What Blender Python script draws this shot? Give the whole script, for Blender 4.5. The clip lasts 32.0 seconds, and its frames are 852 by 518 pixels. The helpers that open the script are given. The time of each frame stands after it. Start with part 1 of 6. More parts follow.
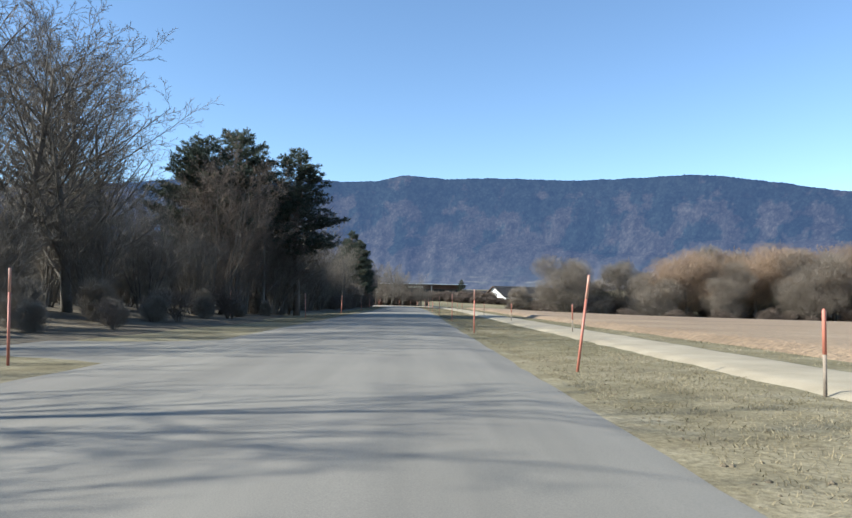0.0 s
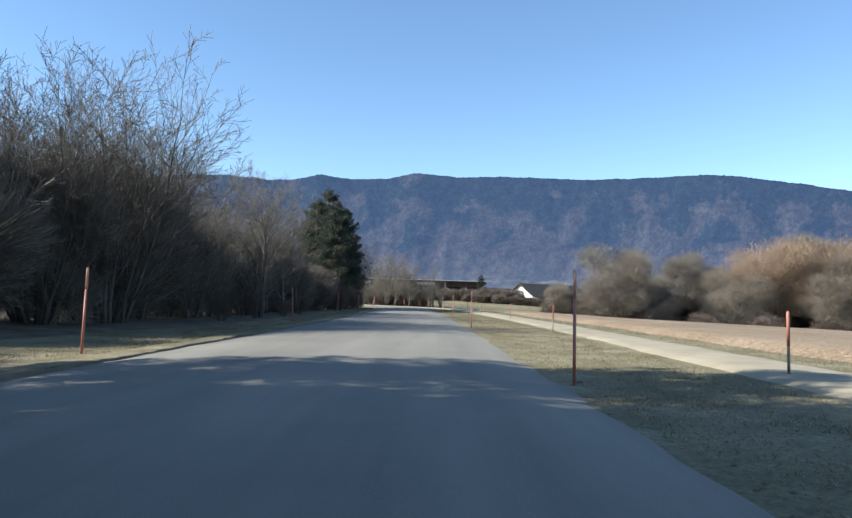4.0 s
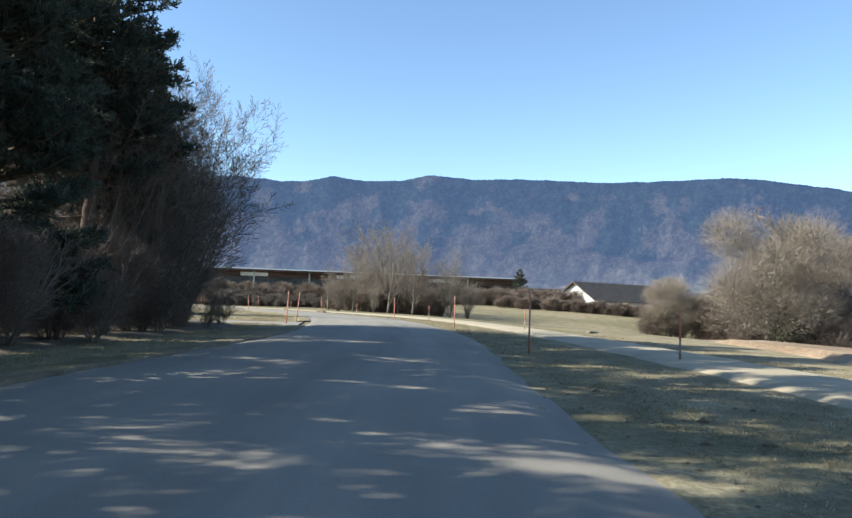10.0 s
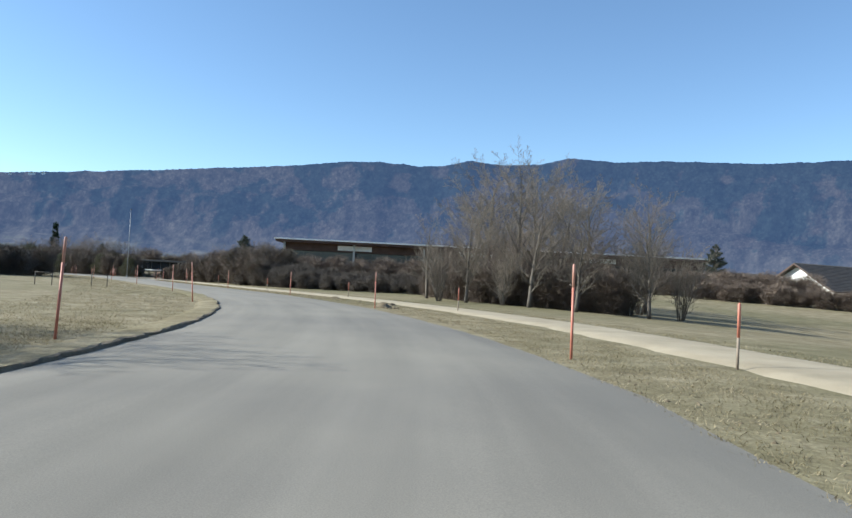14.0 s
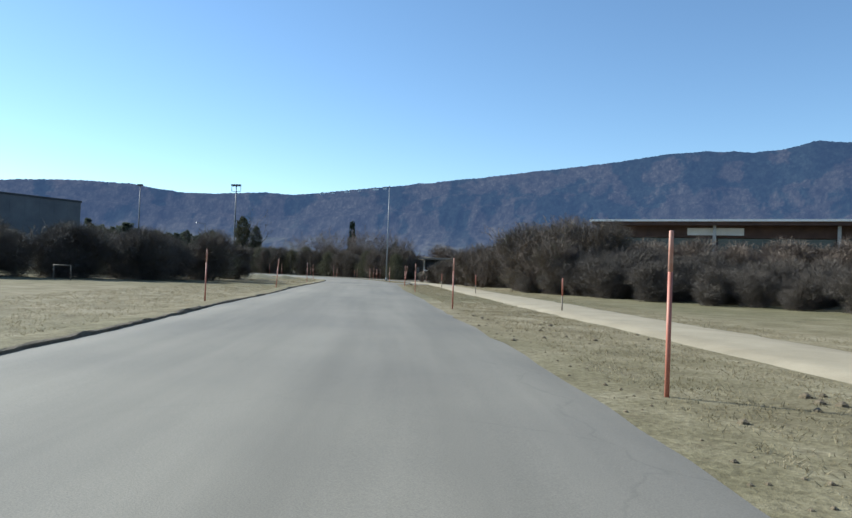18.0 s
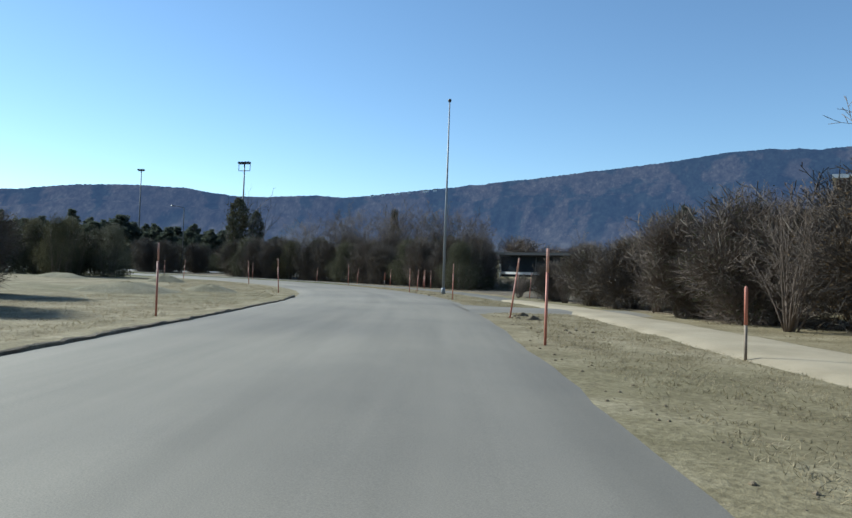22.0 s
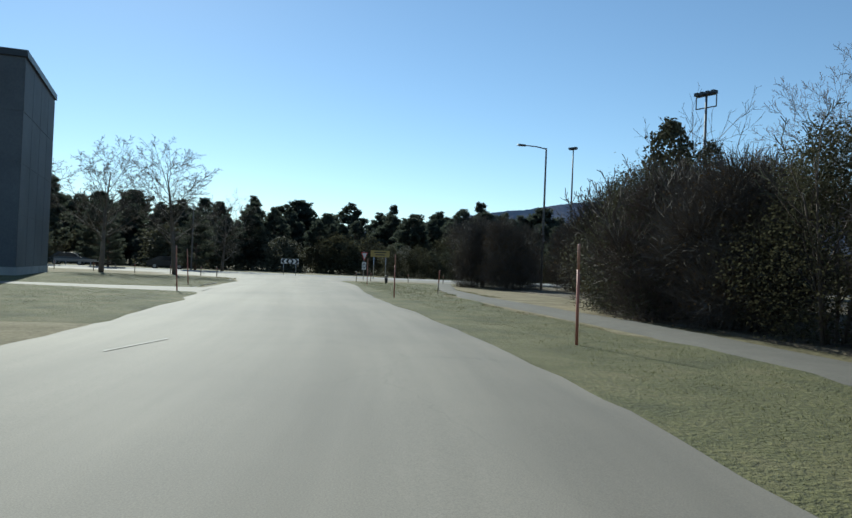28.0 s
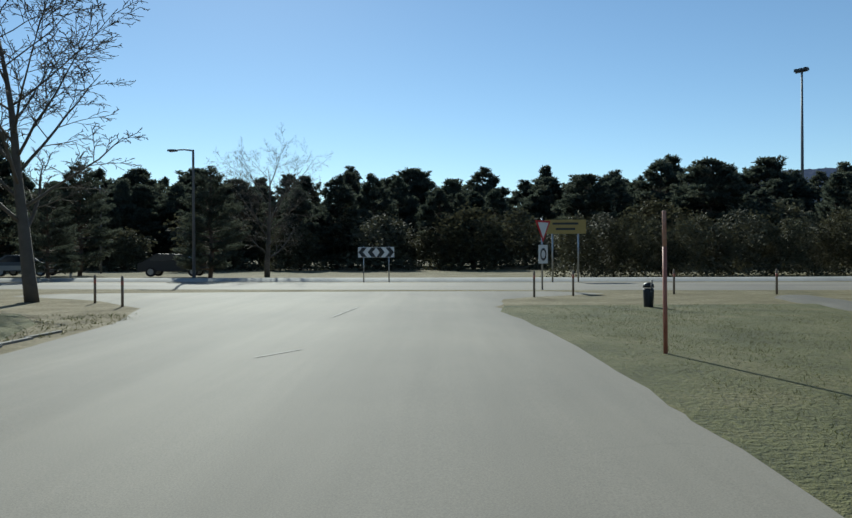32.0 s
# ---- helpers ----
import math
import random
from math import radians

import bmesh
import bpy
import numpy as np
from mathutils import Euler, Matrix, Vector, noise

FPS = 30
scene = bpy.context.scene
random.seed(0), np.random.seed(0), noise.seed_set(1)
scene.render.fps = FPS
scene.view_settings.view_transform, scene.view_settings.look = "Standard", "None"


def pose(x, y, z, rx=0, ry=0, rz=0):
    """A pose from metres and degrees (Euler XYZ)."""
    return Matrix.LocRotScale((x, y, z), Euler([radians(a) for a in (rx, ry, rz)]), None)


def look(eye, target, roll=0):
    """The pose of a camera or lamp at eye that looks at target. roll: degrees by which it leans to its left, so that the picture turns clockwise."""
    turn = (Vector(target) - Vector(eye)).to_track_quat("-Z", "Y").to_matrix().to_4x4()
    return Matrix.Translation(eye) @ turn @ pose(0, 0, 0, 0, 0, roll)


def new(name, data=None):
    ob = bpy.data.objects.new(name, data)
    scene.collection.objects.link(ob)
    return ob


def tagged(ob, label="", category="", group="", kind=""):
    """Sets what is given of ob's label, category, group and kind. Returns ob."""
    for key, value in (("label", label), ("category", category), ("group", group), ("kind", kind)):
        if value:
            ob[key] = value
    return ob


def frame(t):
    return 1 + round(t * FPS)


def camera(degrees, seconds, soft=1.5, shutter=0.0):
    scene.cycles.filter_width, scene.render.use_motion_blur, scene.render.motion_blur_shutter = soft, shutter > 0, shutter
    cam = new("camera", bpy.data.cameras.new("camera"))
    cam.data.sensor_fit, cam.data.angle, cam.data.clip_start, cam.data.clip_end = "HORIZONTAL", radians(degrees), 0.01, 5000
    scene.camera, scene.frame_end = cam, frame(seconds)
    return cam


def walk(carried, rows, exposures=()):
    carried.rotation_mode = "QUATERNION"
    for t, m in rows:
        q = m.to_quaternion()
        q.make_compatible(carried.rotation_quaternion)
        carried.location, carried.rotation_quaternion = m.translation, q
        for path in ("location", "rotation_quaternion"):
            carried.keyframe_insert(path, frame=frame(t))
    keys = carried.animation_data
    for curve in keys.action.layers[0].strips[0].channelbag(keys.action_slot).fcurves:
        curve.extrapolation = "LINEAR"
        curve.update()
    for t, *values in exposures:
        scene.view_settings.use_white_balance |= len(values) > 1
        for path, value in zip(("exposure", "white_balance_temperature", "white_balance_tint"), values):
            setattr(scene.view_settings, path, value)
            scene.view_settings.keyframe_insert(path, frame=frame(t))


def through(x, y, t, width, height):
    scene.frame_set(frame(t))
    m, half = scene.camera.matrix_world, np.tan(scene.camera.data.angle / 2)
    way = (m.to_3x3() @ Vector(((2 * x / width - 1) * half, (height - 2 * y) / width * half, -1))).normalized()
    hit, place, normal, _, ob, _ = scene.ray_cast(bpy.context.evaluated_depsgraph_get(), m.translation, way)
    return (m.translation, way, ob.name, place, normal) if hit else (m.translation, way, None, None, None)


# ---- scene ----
cam = camera(61.1, 32.0)
PATH = [
    (0, (0.00, 0.00, 1.20), (-1.142, 9.915, 1.796), 0.73),
    (0.5, (-0.85, 6.49, 1.20), (-1.966, 16.411, 1.781), 0.82),
    (1, (-1.72, 13.00, 1.20), (-2.856, 22.907, 1.858), 0.96),
    (1.5, (-2.61, 19.52, 1.20), (-3.730, 29.439, 1.827), 0.90),
    (2, (-3.49, 26.10, 1.20), (-4.581, 36.018, 1.845), 0.88),
    (2.5, (-4.36, 32.75, 1.20), (-5.509, 42.666, 1.738), 1.00),
    (3, (-5.26, 39.56, 1.20), (-6.452, 49.469, 1.788), 1.20),
    (3.5, (-6.16, 46.64, 1.20), (-7.420, 56.542, 1.727), 1.51),
    (4, (-7.06, 53.62, 1.20), (-8.344, 63.514, 1.786), 1.36),
    (4.5, (-7.94, 60.47, 1.20), (-9.177, 70.368, 1.846), 1.27),
    (5, (-8.77, 67.16, 1.20), (-9.913, 77.069, 1.905), 1.25),
    (5.5, (-9.54, 73.66, 1.20), (-10.605, 83.576, 1.965), 1.31),
    (6, (-10.32, 79.94, 1.20), (-11.398, 89.846, 1.975), 1.57),
    (6.5, (-11.14, 86.37, 1.20), (-12.335, 96.262, 1.983), 2.15),
    (7, (-11.97, 92.86, 1.20), (-13.160, 102.751, 2.024), 2.55),
    (7.5, (-12.85, 99.31, 1.20), (-14.293, 109.177, 1.912), 2.05),
    (8, (-13.81, 105.80, 1.20), (-15.352, 115.657, 1.840), 1.53),
    (8.5, (-14.73, 112.43, 1.20), (-16.187, 122.298, 1.858), 1.60),
    (9, (-15.66, 119.08, 1.20), (-17.213, 128.933, 1.840), 1.51),
    (9.5, (-16.61, 125.62, 1.20), (-18.111, 135.483, 1.895), 1.97),
    (10, (-17.55, 132.05, 1.20), (-19.026, 141.918, 1.842), 1.84),
    (10.5, (-18.54, 138.33, 1.20), (-20.024, 148.204, 1.734), 2.30),
    (11, (-19.57, 144.46, 1.20), (-21.293, 154.301, 1.710), 2.20),
    (11.5, (-20.59, 150.38, 1.20), (-22.478, 160.174, 1.861), 2.54),
    (12, (-21.65, 156.18, 1.20), (-23.767, 165.932, 1.860), 2.72),
    (12.5, (-22.85, 162.01, 1.20), (-25.267, 171.694, 1.801), 2.73),
    (13, (-24.19, 167.77, 1.20), (-26.890, 177.390, 1.698), 3.40),
    (13.5, (-25.66, 173.32, 1.20), (-28.741, 182.831, 1.578), 3.43),
    (14, (-27.34, 178.92, 1.20), (-30.645, 188.354, 1.570), 2.92),
    (14.5, (-29.19, 184.53, 1.20), (-32.814, 193.848, 1.562), 2.72),
    (15, (-31.30, 190.09, 1.20), (-35.439, 199.186, 1.554), 2.79),
    (15.5, (-33.78, 195.50, 1.20), (-38.619, 204.249, 1.546), 3.13),
    (16, (-36.70, 200.70, 1.20), (-42.299, 208.986, 1.462), 2.96),
    (16.5, (-39.94, 205.70, 1.20), (-45.904, 213.717, 1.452), 2.62),
    (17, (-43.46, 210.53, 1.20), (-49.830, 218.228, 1.432), 2.33),
    (17.5, (-47.32, 215.19, 1.20), (-53.991, 222.638, 1.409), 2.41),
    (18, (-51.34, 219.61, 1.20), (-58.325, 226.770, 1.391), 2.03),
    (18.5, (-55.32, 223.69, 1.20), (-62.564, 230.576, 1.443), 1.49),
    (19, (-59.44, 227.59, 1.20), (-66.944, 234.191, 1.440), 1.04),
    (19.5, (-63.84, 231.49, 1.20), (-71.454, 237.966, 1.446), 2.32),
    (20, (-68.37, 235.40, 1.20), (-75.973, 241.889, 1.495), 2.71),
    (20.5, (-72.92, 239.35, 1.20), (-80.461, 245.917, 1.505), 2.21),
    (21, (-77.47, 243.36, 1.20), (-84.988, 249.946, 1.568), 2.22),
    (21.5, (-82.14, 247.49, 1.20), (-89.641, 254.097, 1.475), 2.04),
    (22, (-86.80, 251.64, 1.20), (-94.265, 258.293, 1.406), 2.00),
    (22.5, (-91.36, 255.70, 1.20), (-98.819, 262.357, 1.424), 2.01),
    (23, (-95.75, 259.62, 1.20), (-103.295, 266.176, 1.485), 1.73),
    (23.5, (-100.07, 263.47, 1.20), (-107.649, 269.987, 1.474), 2.15),
    (24, (-104.34, 267.14, 1.20), (-112.129, 273.397, 1.465), 2.36),
    (24.5, (-108.61, 270.53, 1.20), (-116.692, 276.412, 1.394), 2.13),
    (25, (-112.99, 273.62, 1.20), (-121.396, 279.025, 1.420), 1.77),
    (25.5, (-117.52, 276.39, 1.20), (-126.258, 281.248, 1.445), 1.55),
    (26, (-122.24, 278.86, 1.20), (-131.299, 283.080, 1.471), 1.44),
    (26.5, (-127.18, 281.00, 1.20), (-136.545, 284.491, 1.497), 1.43),
    (27, (-132.38, 282.77, 1.20), (-142.019, 285.419, 1.455), 1.18),
    (27.5, (-137.86, 284.15, 1.20), (-147.701, 285.908, 1.407), 1.94),
    (28, (-143.22, 284.98, 1.20), (-153.190, 285.701, 1.341), 2.33),
    (28.5, (-148.46, 285.32, 1.20), (-158.461, 285.262, 1.247), 1.90),
    (29, (-153.52, 285.33, 1.20), (-163.499, 284.760, 1.300), 1.52),
    (29.5, (-158.43, 285.03, 1.20), (-168.375, 284.016, 1.219), 1.31),
    (30, (-163.10, 284.57, 1.20), (-173.004, 283.211, 1.053), 0.26),
    (30.5, (-167.94, 283.98, 1.20), (-177.850, 282.660, 1.085), -0.15),
    (31, (-172.94, 283.36, 1.20), (-182.865, 282.125, 1.154), -0.70),
    (31.5, (-177.61, 283.00, 1.20), (-187.546, 281.910, 1.273), -0.77),
    (32, (-181.95, 282.64, 1.20), (-191.901, 281.599, 1.168), -0.34),
]
EXPOSURES = [(0, 1.38, 6000, 5), (6, 1.42, 6050, 5), (9, 1.55, 6300, 5), (11, 1.68, 6350, 5), (13, 1.34, 6100, 4), (16, 1.06, 5900, 3), (22, 0.84, 5800, 0), (24.5, 0.74, 5850, -1), (27, 0.55, 6000, -2), (29, 0.42, 6000, -2), (32, 0.3, 6000, -2)]
walk(cam, [(t, look(eye, target, roll)) for t, eye, target, roll in PATH], EXPOSURES)

# ---- light ----
SUN_AZ = radians(110.0)          # to the left of +y
SUN_EL = radians(30.5)
to_sun = Vector((-math.sin(SUN_AZ) * math.cos(SUN_EL), math.cos(SUN_AZ) * math.cos(SUN_EL), math.sin(SUN_EL)))
world = bpy.data.worlds.new("sky")
scene.world = world
world.use_nodes = True
wn = world.node_tree
sky = wn.nodes.new("ShaderNodeTexSky")
sky.sky_type = "NISHITA"
sky.sun_disc = False
sky.sun_elevation = SUN_EL
sky.sun_rotation = -SUN_AZ
sky.altitude = 900
sky.air_density = 1.0
sky.dust_density = 0.12
sky.ozone_density = 2.2
bg = wn.nodes["Background"]
bg.inputs["Strength"].default_value = 0.085
wn.links.new(sky.outputs[0], bg.inputs["Color"])
sun = new("sun", bpy.data.lights.new("sun", "SUN"))
sun.data.energy = 4.3
sun.data.angle = radians(0.53)
sun.data.color = (1.0, 0.94, 0.84)
sun.matrix_world = look((0, 0, 50), Vector((0, 0, 50)) - to_sun)

# ---- materials ----


def nodes_of(name):
    m = bpy.data.materials.new(name)
    m.use_nodes = True
    t = m.node_tree
    return m, t, t.nodes["Principled BSDF"]


def add(t, kind, **values):
    n = t.nodes.new(kind)
    for k, v in values.items():
        if k == "operation":
            n.operation = v
        elif k == "blend_type":
            n.blend_type = v
        else:
            n.inputs[k.replace("_", " ")].default_value = v
    return n


def noise_at(t, scale, detail=4.0, rough=0.6, src=None):
    n = add(t, "ShaderNodeTexNoise", Scale=scale, Detail=detail, Roughness=rough)
    if src is not None:
        t.links.new(src, n.inputs["Vector"])
    return n.outputs["Fac"]


def ramp(t, src, stops):
    r = t.nodes.new("ShaderNodeValToRGB")
    while len(r.color_ramp.elements) < len(stops):
        r.color_ramp.elements.new(0.5)
    for e, (p, c) in zip(r.color_ramp.elements, stops):
        e.position = p
        e.color = (*c, 1) if len(c) == 3 else c
    t.links.new(src, r.inputs["Fac"])
    return r.outputs["Color"]


def mix(t, fac, a, b, blend="MIX"):
    n = t.nodes.new("ShaderNodeMix")
    n.data_type = "RGBA"
    n.blend_type = blend
    if isinstance(fac, float):
        n.inputs["Factor"].default_value = fac
    else:
        t.links.new(fac, n.inputs["Factor"])
    for sock, v in ((n.inputs["A"], a), (n.inputs["B"], b)):
        if isinstance(v, tuple):
            sock.default_value = (*v, 1)
        else:
            t.links.new(v, sock)
    return n.outputs["Result"]


def bump(t, p, src, strength=0.4, distance=0.02):
    b = add(t, "ShaderNodeBump", Strength=strength, Distance=distance)
    t.links.new(src, b.inputs["Height"])
    t.links.new(b.outputs["Normal"], p.inputs["Normal"])


def position(t):
    return t.nodes.new("ShaderNodeNewGeometry").outputs["Position"]


def mottled(name, stops, scale, fine, roughness=0.85, strength=0.4, distance=0.02, metal=0.0, per_object=0.0, local=False, speck=0.3):
    """A surface with grain at two scales."""
    m, t, p = nodes_of(name)
    src = t.nodes.new("ShaderNodeTexCoord").outputs["Object"] if local else position(t)
    big = noise_at(t, scale, 5, 0.6, src)
    small = noise_at(t, fine, 3, 0.7, src)
    col = ramp(t, big, stops)
    col = mix(t, speck, col, ramp(t, small, [(0.3, (0.45, 0.45, 0.45)), (0.7, (1.25, 1.25, 1.25))]), "MULTIPLY")
    if per_object:
        info = t.nodes.new("ShaderNodeObjectInfo").outputs["Random"]
        lo, hi = 1 - per_object, 1 + per_object
        col = mix(t, 1.0, col, ramp(t, info, [(0.0, (lo, lo, lo)), (1.0, (hi, hi, hi))]), "MULTIPLY")
    t.links.new(col, p.inputs["Base Color"])
    p.inputs["Roughness"].default_value = roughness
    p.inputs["Metallic"].default_value = metal
    if strength:
        bump(t, p, small, strength, distance)
    return m


def plain(name, color, roughness=0.6, metal=0.0):
    return mottled(name, [(0.3, tuple(c * 0.85 for c in color)), (0.7, color)], 1.5, 30, roughness, 0.1, 0.004, metal, local=True, speck=0.15)


def leafy(name, stops, scale, through=0.25):
    """Leaves, needles and grass: colour by clump, some light passes through."""
    m, t, p = nodes_of(name)
    big = noise_at(t, scale, 3, 0.6, position(t))
    col = ramp(t, big, stops)
    isl = t.nodes.new("ShaderNodeNewGeometry").outputs["Random Per Island"]
    col = mix(t, 1.0, col, ramp(t, isl, [(0.0, (0.6, 0.6, 0.6)), (1.0, (1.35, 1.35, 1.35))]), "MULTIPLY")
    t.links.new(col, p.inputs["Base Color"])
    p.inputs["Roughness"].default_value = 0.75
    p.inputs["Specular IOR Level"].default_value = 0.12
    tr = t.nodes.new("ShaderNodeBsdfTranslucent")
    t.links.new(col, tr.inputs["Color"])
    mx = t.nodes.new("ShaderNodeMixShader")
    mx.inputs[0].default_value = through
    out = t.nodes["Material Output"]
    t.links.new(p.outputs[0], mx.inputs[1])
    t.links.new(tr.outputs[0], mx.inputs[2])
    t.links.new(mx.outputs[0], out.inputs["Surface"])
    return m


def make_asphalt():
    m, t, p = nodes_of("asphalt")
    uv = t.nodes.new("ShaderNodeUVMap").outputs["UV"]
    pos = position(t)
    sep = t.nodes.new("ShaderNodeSeparateXYZ")
    t.links.new(uv, sep.inputs[0])
    # long worn bands follow the wheels; u runs across in metres, v along
    stretch = add(t, "ShaderNodeVectorMath", operation="MULTIPLY")
    t.links.new(uv, stretch.inputs[0])
    stretch.inputs[1].default_value = (0.9, 0.05, 1)
    bands = noise_at(t, 1.0, 4, 0.6, stretch.outputs[0])
    patch = noise_at(t, 0.16, 5, 0.55, pos)
    grain = noise_at(t, 90, 2, 0.8, pos)
    col = ramp(t, bands, [(0.3, (0.176, 0.160, 0.134)), (0.7, (0.246, 0.223, 0.186))])
    col = mix(t, 0.6, col, ramp(t, patch, [(0.35, (0.75, 0.75, 0.77)), (0.65, (1.15, 1.14, 1.1))]), "MULTIPLY")
    col = mix(t, 0.5, col, ramp(t, grain, [(0.3, (0.6, 0.6, 0.6)), (0.7, (1.3, 1.3, 1.3))]), "MULTIPLY")
    v = add(t, "ShaderNodeTexVoronoi", Scale=0.22)
    v.feature = "DISTANCE_TO_EDGE"
    warp = add(t, "ShaderNodeVectorMath", operation="ADD")
    wnz = add(t, "ShaderNodeTexNoise", Scale=0.8, Detail=4.0)
    t.links.new(pos, wnz.inputs["Vector"])
    t.links.new(pos, warp.inputs[0])
    t.links.new(wnz.outputs["Color"], warp.inputs[1])
    t.links.new(warp.outputs[0], v.inputs["Vector"])
    gate = noise_at(t, 0.05, 2, 0.5, pos)
    crack = ramp(t, v.outputs["Distance"], [(0.0, (0, 0, 0)), (0.004, (1, 1, 1))])
    crack = mix(t, ramp(t, gate, [(0.56, (0, 0, 0)), (0.64, (1, 1, 1))]), (1.0, 1.0, 1.0), crack)
    col = mix(t, 0.13, col, crack, "MULTIPLY")
    t.links.new(col, p.inputs["Base Color"])
    p.inputs["Roughness"].default_value = 0.8
    p.inputs["Specular IOR Level"].default_value = 0.25
    bump(t, p, grain, 0.35, 0.006)
    return m


def make_ground():
    m, t, p = nodes_of("dry_grass_ground")
    pos = position(t)
    big = noise_at(t, 0.035, 4, 0.6, pos)
    mid = noise_at(t, 0.7, 5, 0.65, pos)
    fine = noise_at(t, 14, 4, 0.75, pos)
    a = ramp(t, mid, [(0.3, (0.145, 0.118, 0.068)), (0.5, (0.222, 0.186, 0.114)), (0.7, (0.305, 0.263, 0.176))])
    b = ramp(t, mid, [(0.3, (0.108, 0.098, 0.051)), (0.55, (0.168, 0.149, 0.084)), (0.75, (0.24, 0.208, 0.131))])
    col = mix(t, ramp(t, big, [(0.42, (0, 0, 0)), (0.6, (1, 1, 1))]), a, b)
    col = mix(t, 0.75, col, ramp(t, fine, [(0.28, (0.35, 0.33, 0.30)), (0.72, (1.45, 1.45, 1.45))]), "MULTIPLY")
    # bare dark earth between the tufts
    bare = noise_at(t, 1.9, 5, 0.7, pos)
    col = mix(t, ramp(t, bare, [(0.56, (0, 0, 0)), (0.70, (0.45, 0.45, 0.45))]), col, ramp(t, fine, [(0.3, (0.065, 0.048, 0.032)), (0.7, (0.17, 0.13, 0.085))]))
    t.links.new(col, p.inputs["Base Color"])
    p.inputs["Roughness"].default_value = 0.95
    p.inputs["Specular IOR Level"].default_value = 0.15
    bump(t, p, fine, 0.5, 0.035)
    return m


def make_mountain():
    m, t, p = nodes_of("wooded_slope")
    face = t.nodes.new("ShaderNodeUVMap").outputs["UV"]      # metres along the range and up the slope
    big = noise_at(t, 0.0042, 5, 0.6, face)
    mid = noise_at(t, 0.017, 5, 0.65, face)
    patchy = noise_at(t, 0.0055, 4, 0.55, face)
    wood = ramp(t, mid, [(0.34, (0.026, 0.027, 0.027)), (0.5, (0.040, 0.038, 0.036)), (0.66, (0.057, 0.053, 0.048))])
    conifer = ramp(t, mid, [(0.3, (0.008, 0.014, 0.017)), (0.7, (0.022, 0.030, 0.030))])
    sep = t.nodes.new("ShaderNodeSeparateXYZ")
    t.links.new(face, sep.inputs[0])
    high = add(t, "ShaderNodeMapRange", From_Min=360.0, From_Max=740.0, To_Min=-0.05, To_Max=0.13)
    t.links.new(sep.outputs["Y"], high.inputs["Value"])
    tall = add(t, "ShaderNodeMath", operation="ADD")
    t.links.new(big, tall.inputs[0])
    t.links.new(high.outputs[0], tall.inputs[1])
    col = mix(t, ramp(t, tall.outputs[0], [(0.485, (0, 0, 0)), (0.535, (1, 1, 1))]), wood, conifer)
    # russet stands of beech
    col = mix(t, ramp(t, patchy, [(0.60, (0, 0, 0)), (0.66, (0.6, 0.6, 0.6))]), col, (0.062, 0.053, 0.047))
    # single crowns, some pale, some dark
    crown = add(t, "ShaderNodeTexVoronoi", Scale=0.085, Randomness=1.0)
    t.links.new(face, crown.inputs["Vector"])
    one = t.nodes.new("ShaderNodeSeparateColor")
    t.links.new(crown.outputs["Color"], one.inputs[0])
    col = mix(t, 0.65, col, ramp(t, one.outputs[0], [(0.0, (0.55, 0.55, 0.57)), (0.55, (0.95, 0.95, 0.95)), (0.9, (1.2, 1.18, 1.14)), (1.0, (1.4, 1.38, 1.35))]), "MULTIPLY")
    # shade between crowns put into the colour: each cell darkens to its rim
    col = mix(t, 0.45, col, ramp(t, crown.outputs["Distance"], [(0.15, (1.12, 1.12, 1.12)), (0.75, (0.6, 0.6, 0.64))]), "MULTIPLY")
    # pale scrub on the lower slope, the haze there mixed into its colour
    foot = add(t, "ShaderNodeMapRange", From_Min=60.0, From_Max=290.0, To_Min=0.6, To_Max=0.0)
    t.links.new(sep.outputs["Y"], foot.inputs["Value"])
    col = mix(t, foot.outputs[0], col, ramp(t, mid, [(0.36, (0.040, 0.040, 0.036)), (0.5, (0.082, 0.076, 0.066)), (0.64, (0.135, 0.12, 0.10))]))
    # grassland, fields and scree near the foot
    low = add(t, "ShaderNodeMapRange", From_Min=40.0, From_Max=200.0, To_Min=1.0, To_Max=0.0)
    t.links.new(sep.outputs["Y"], low.inputs["Value"])
    wide = add(t, "ShaderNodeVectorMath", operation="MULTIPLY")
    t.links.new(face, wide.inputs[0])
    wide.inputs[1].default_value = (0.32, 2.4, 1)
    band = noise_at(t, 0.012, 4, 0.55, wide.outputs[0])
    gate = add(t, "ShaderNodeMath", operation="MULTIPLY")
    t.links.new(low.outputs[0], gate.inputs[0])
    t.links.new(ramp(t, band, [(0.52, (0, 0, 0)), (0.60, (0.8, 0.8, 0.8))]), gate.inputs[1])
    meadow = ramp(t, noise_at(t, 0.02, 3, 0.5, wide.outputs[0]), [(0.38, (0.085, 0.095, 0.05)), (0.5, (0.135, 0.125, 0.085)), (0.62, (0.25, 0.22, 0.155))])
    col = mix(t, gate.outputs[0], col, meadow)
    t.links.new(col, p.inputs["Base Color"])
    p.inputs["Roughness"].default_value = 1.0
    p.inputs["Specular IOR Level"].default_value = 0.0
    # aerial haze put in as a faint blue emission over the far backdrop
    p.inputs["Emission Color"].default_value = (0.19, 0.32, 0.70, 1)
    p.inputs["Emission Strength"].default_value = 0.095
    return m


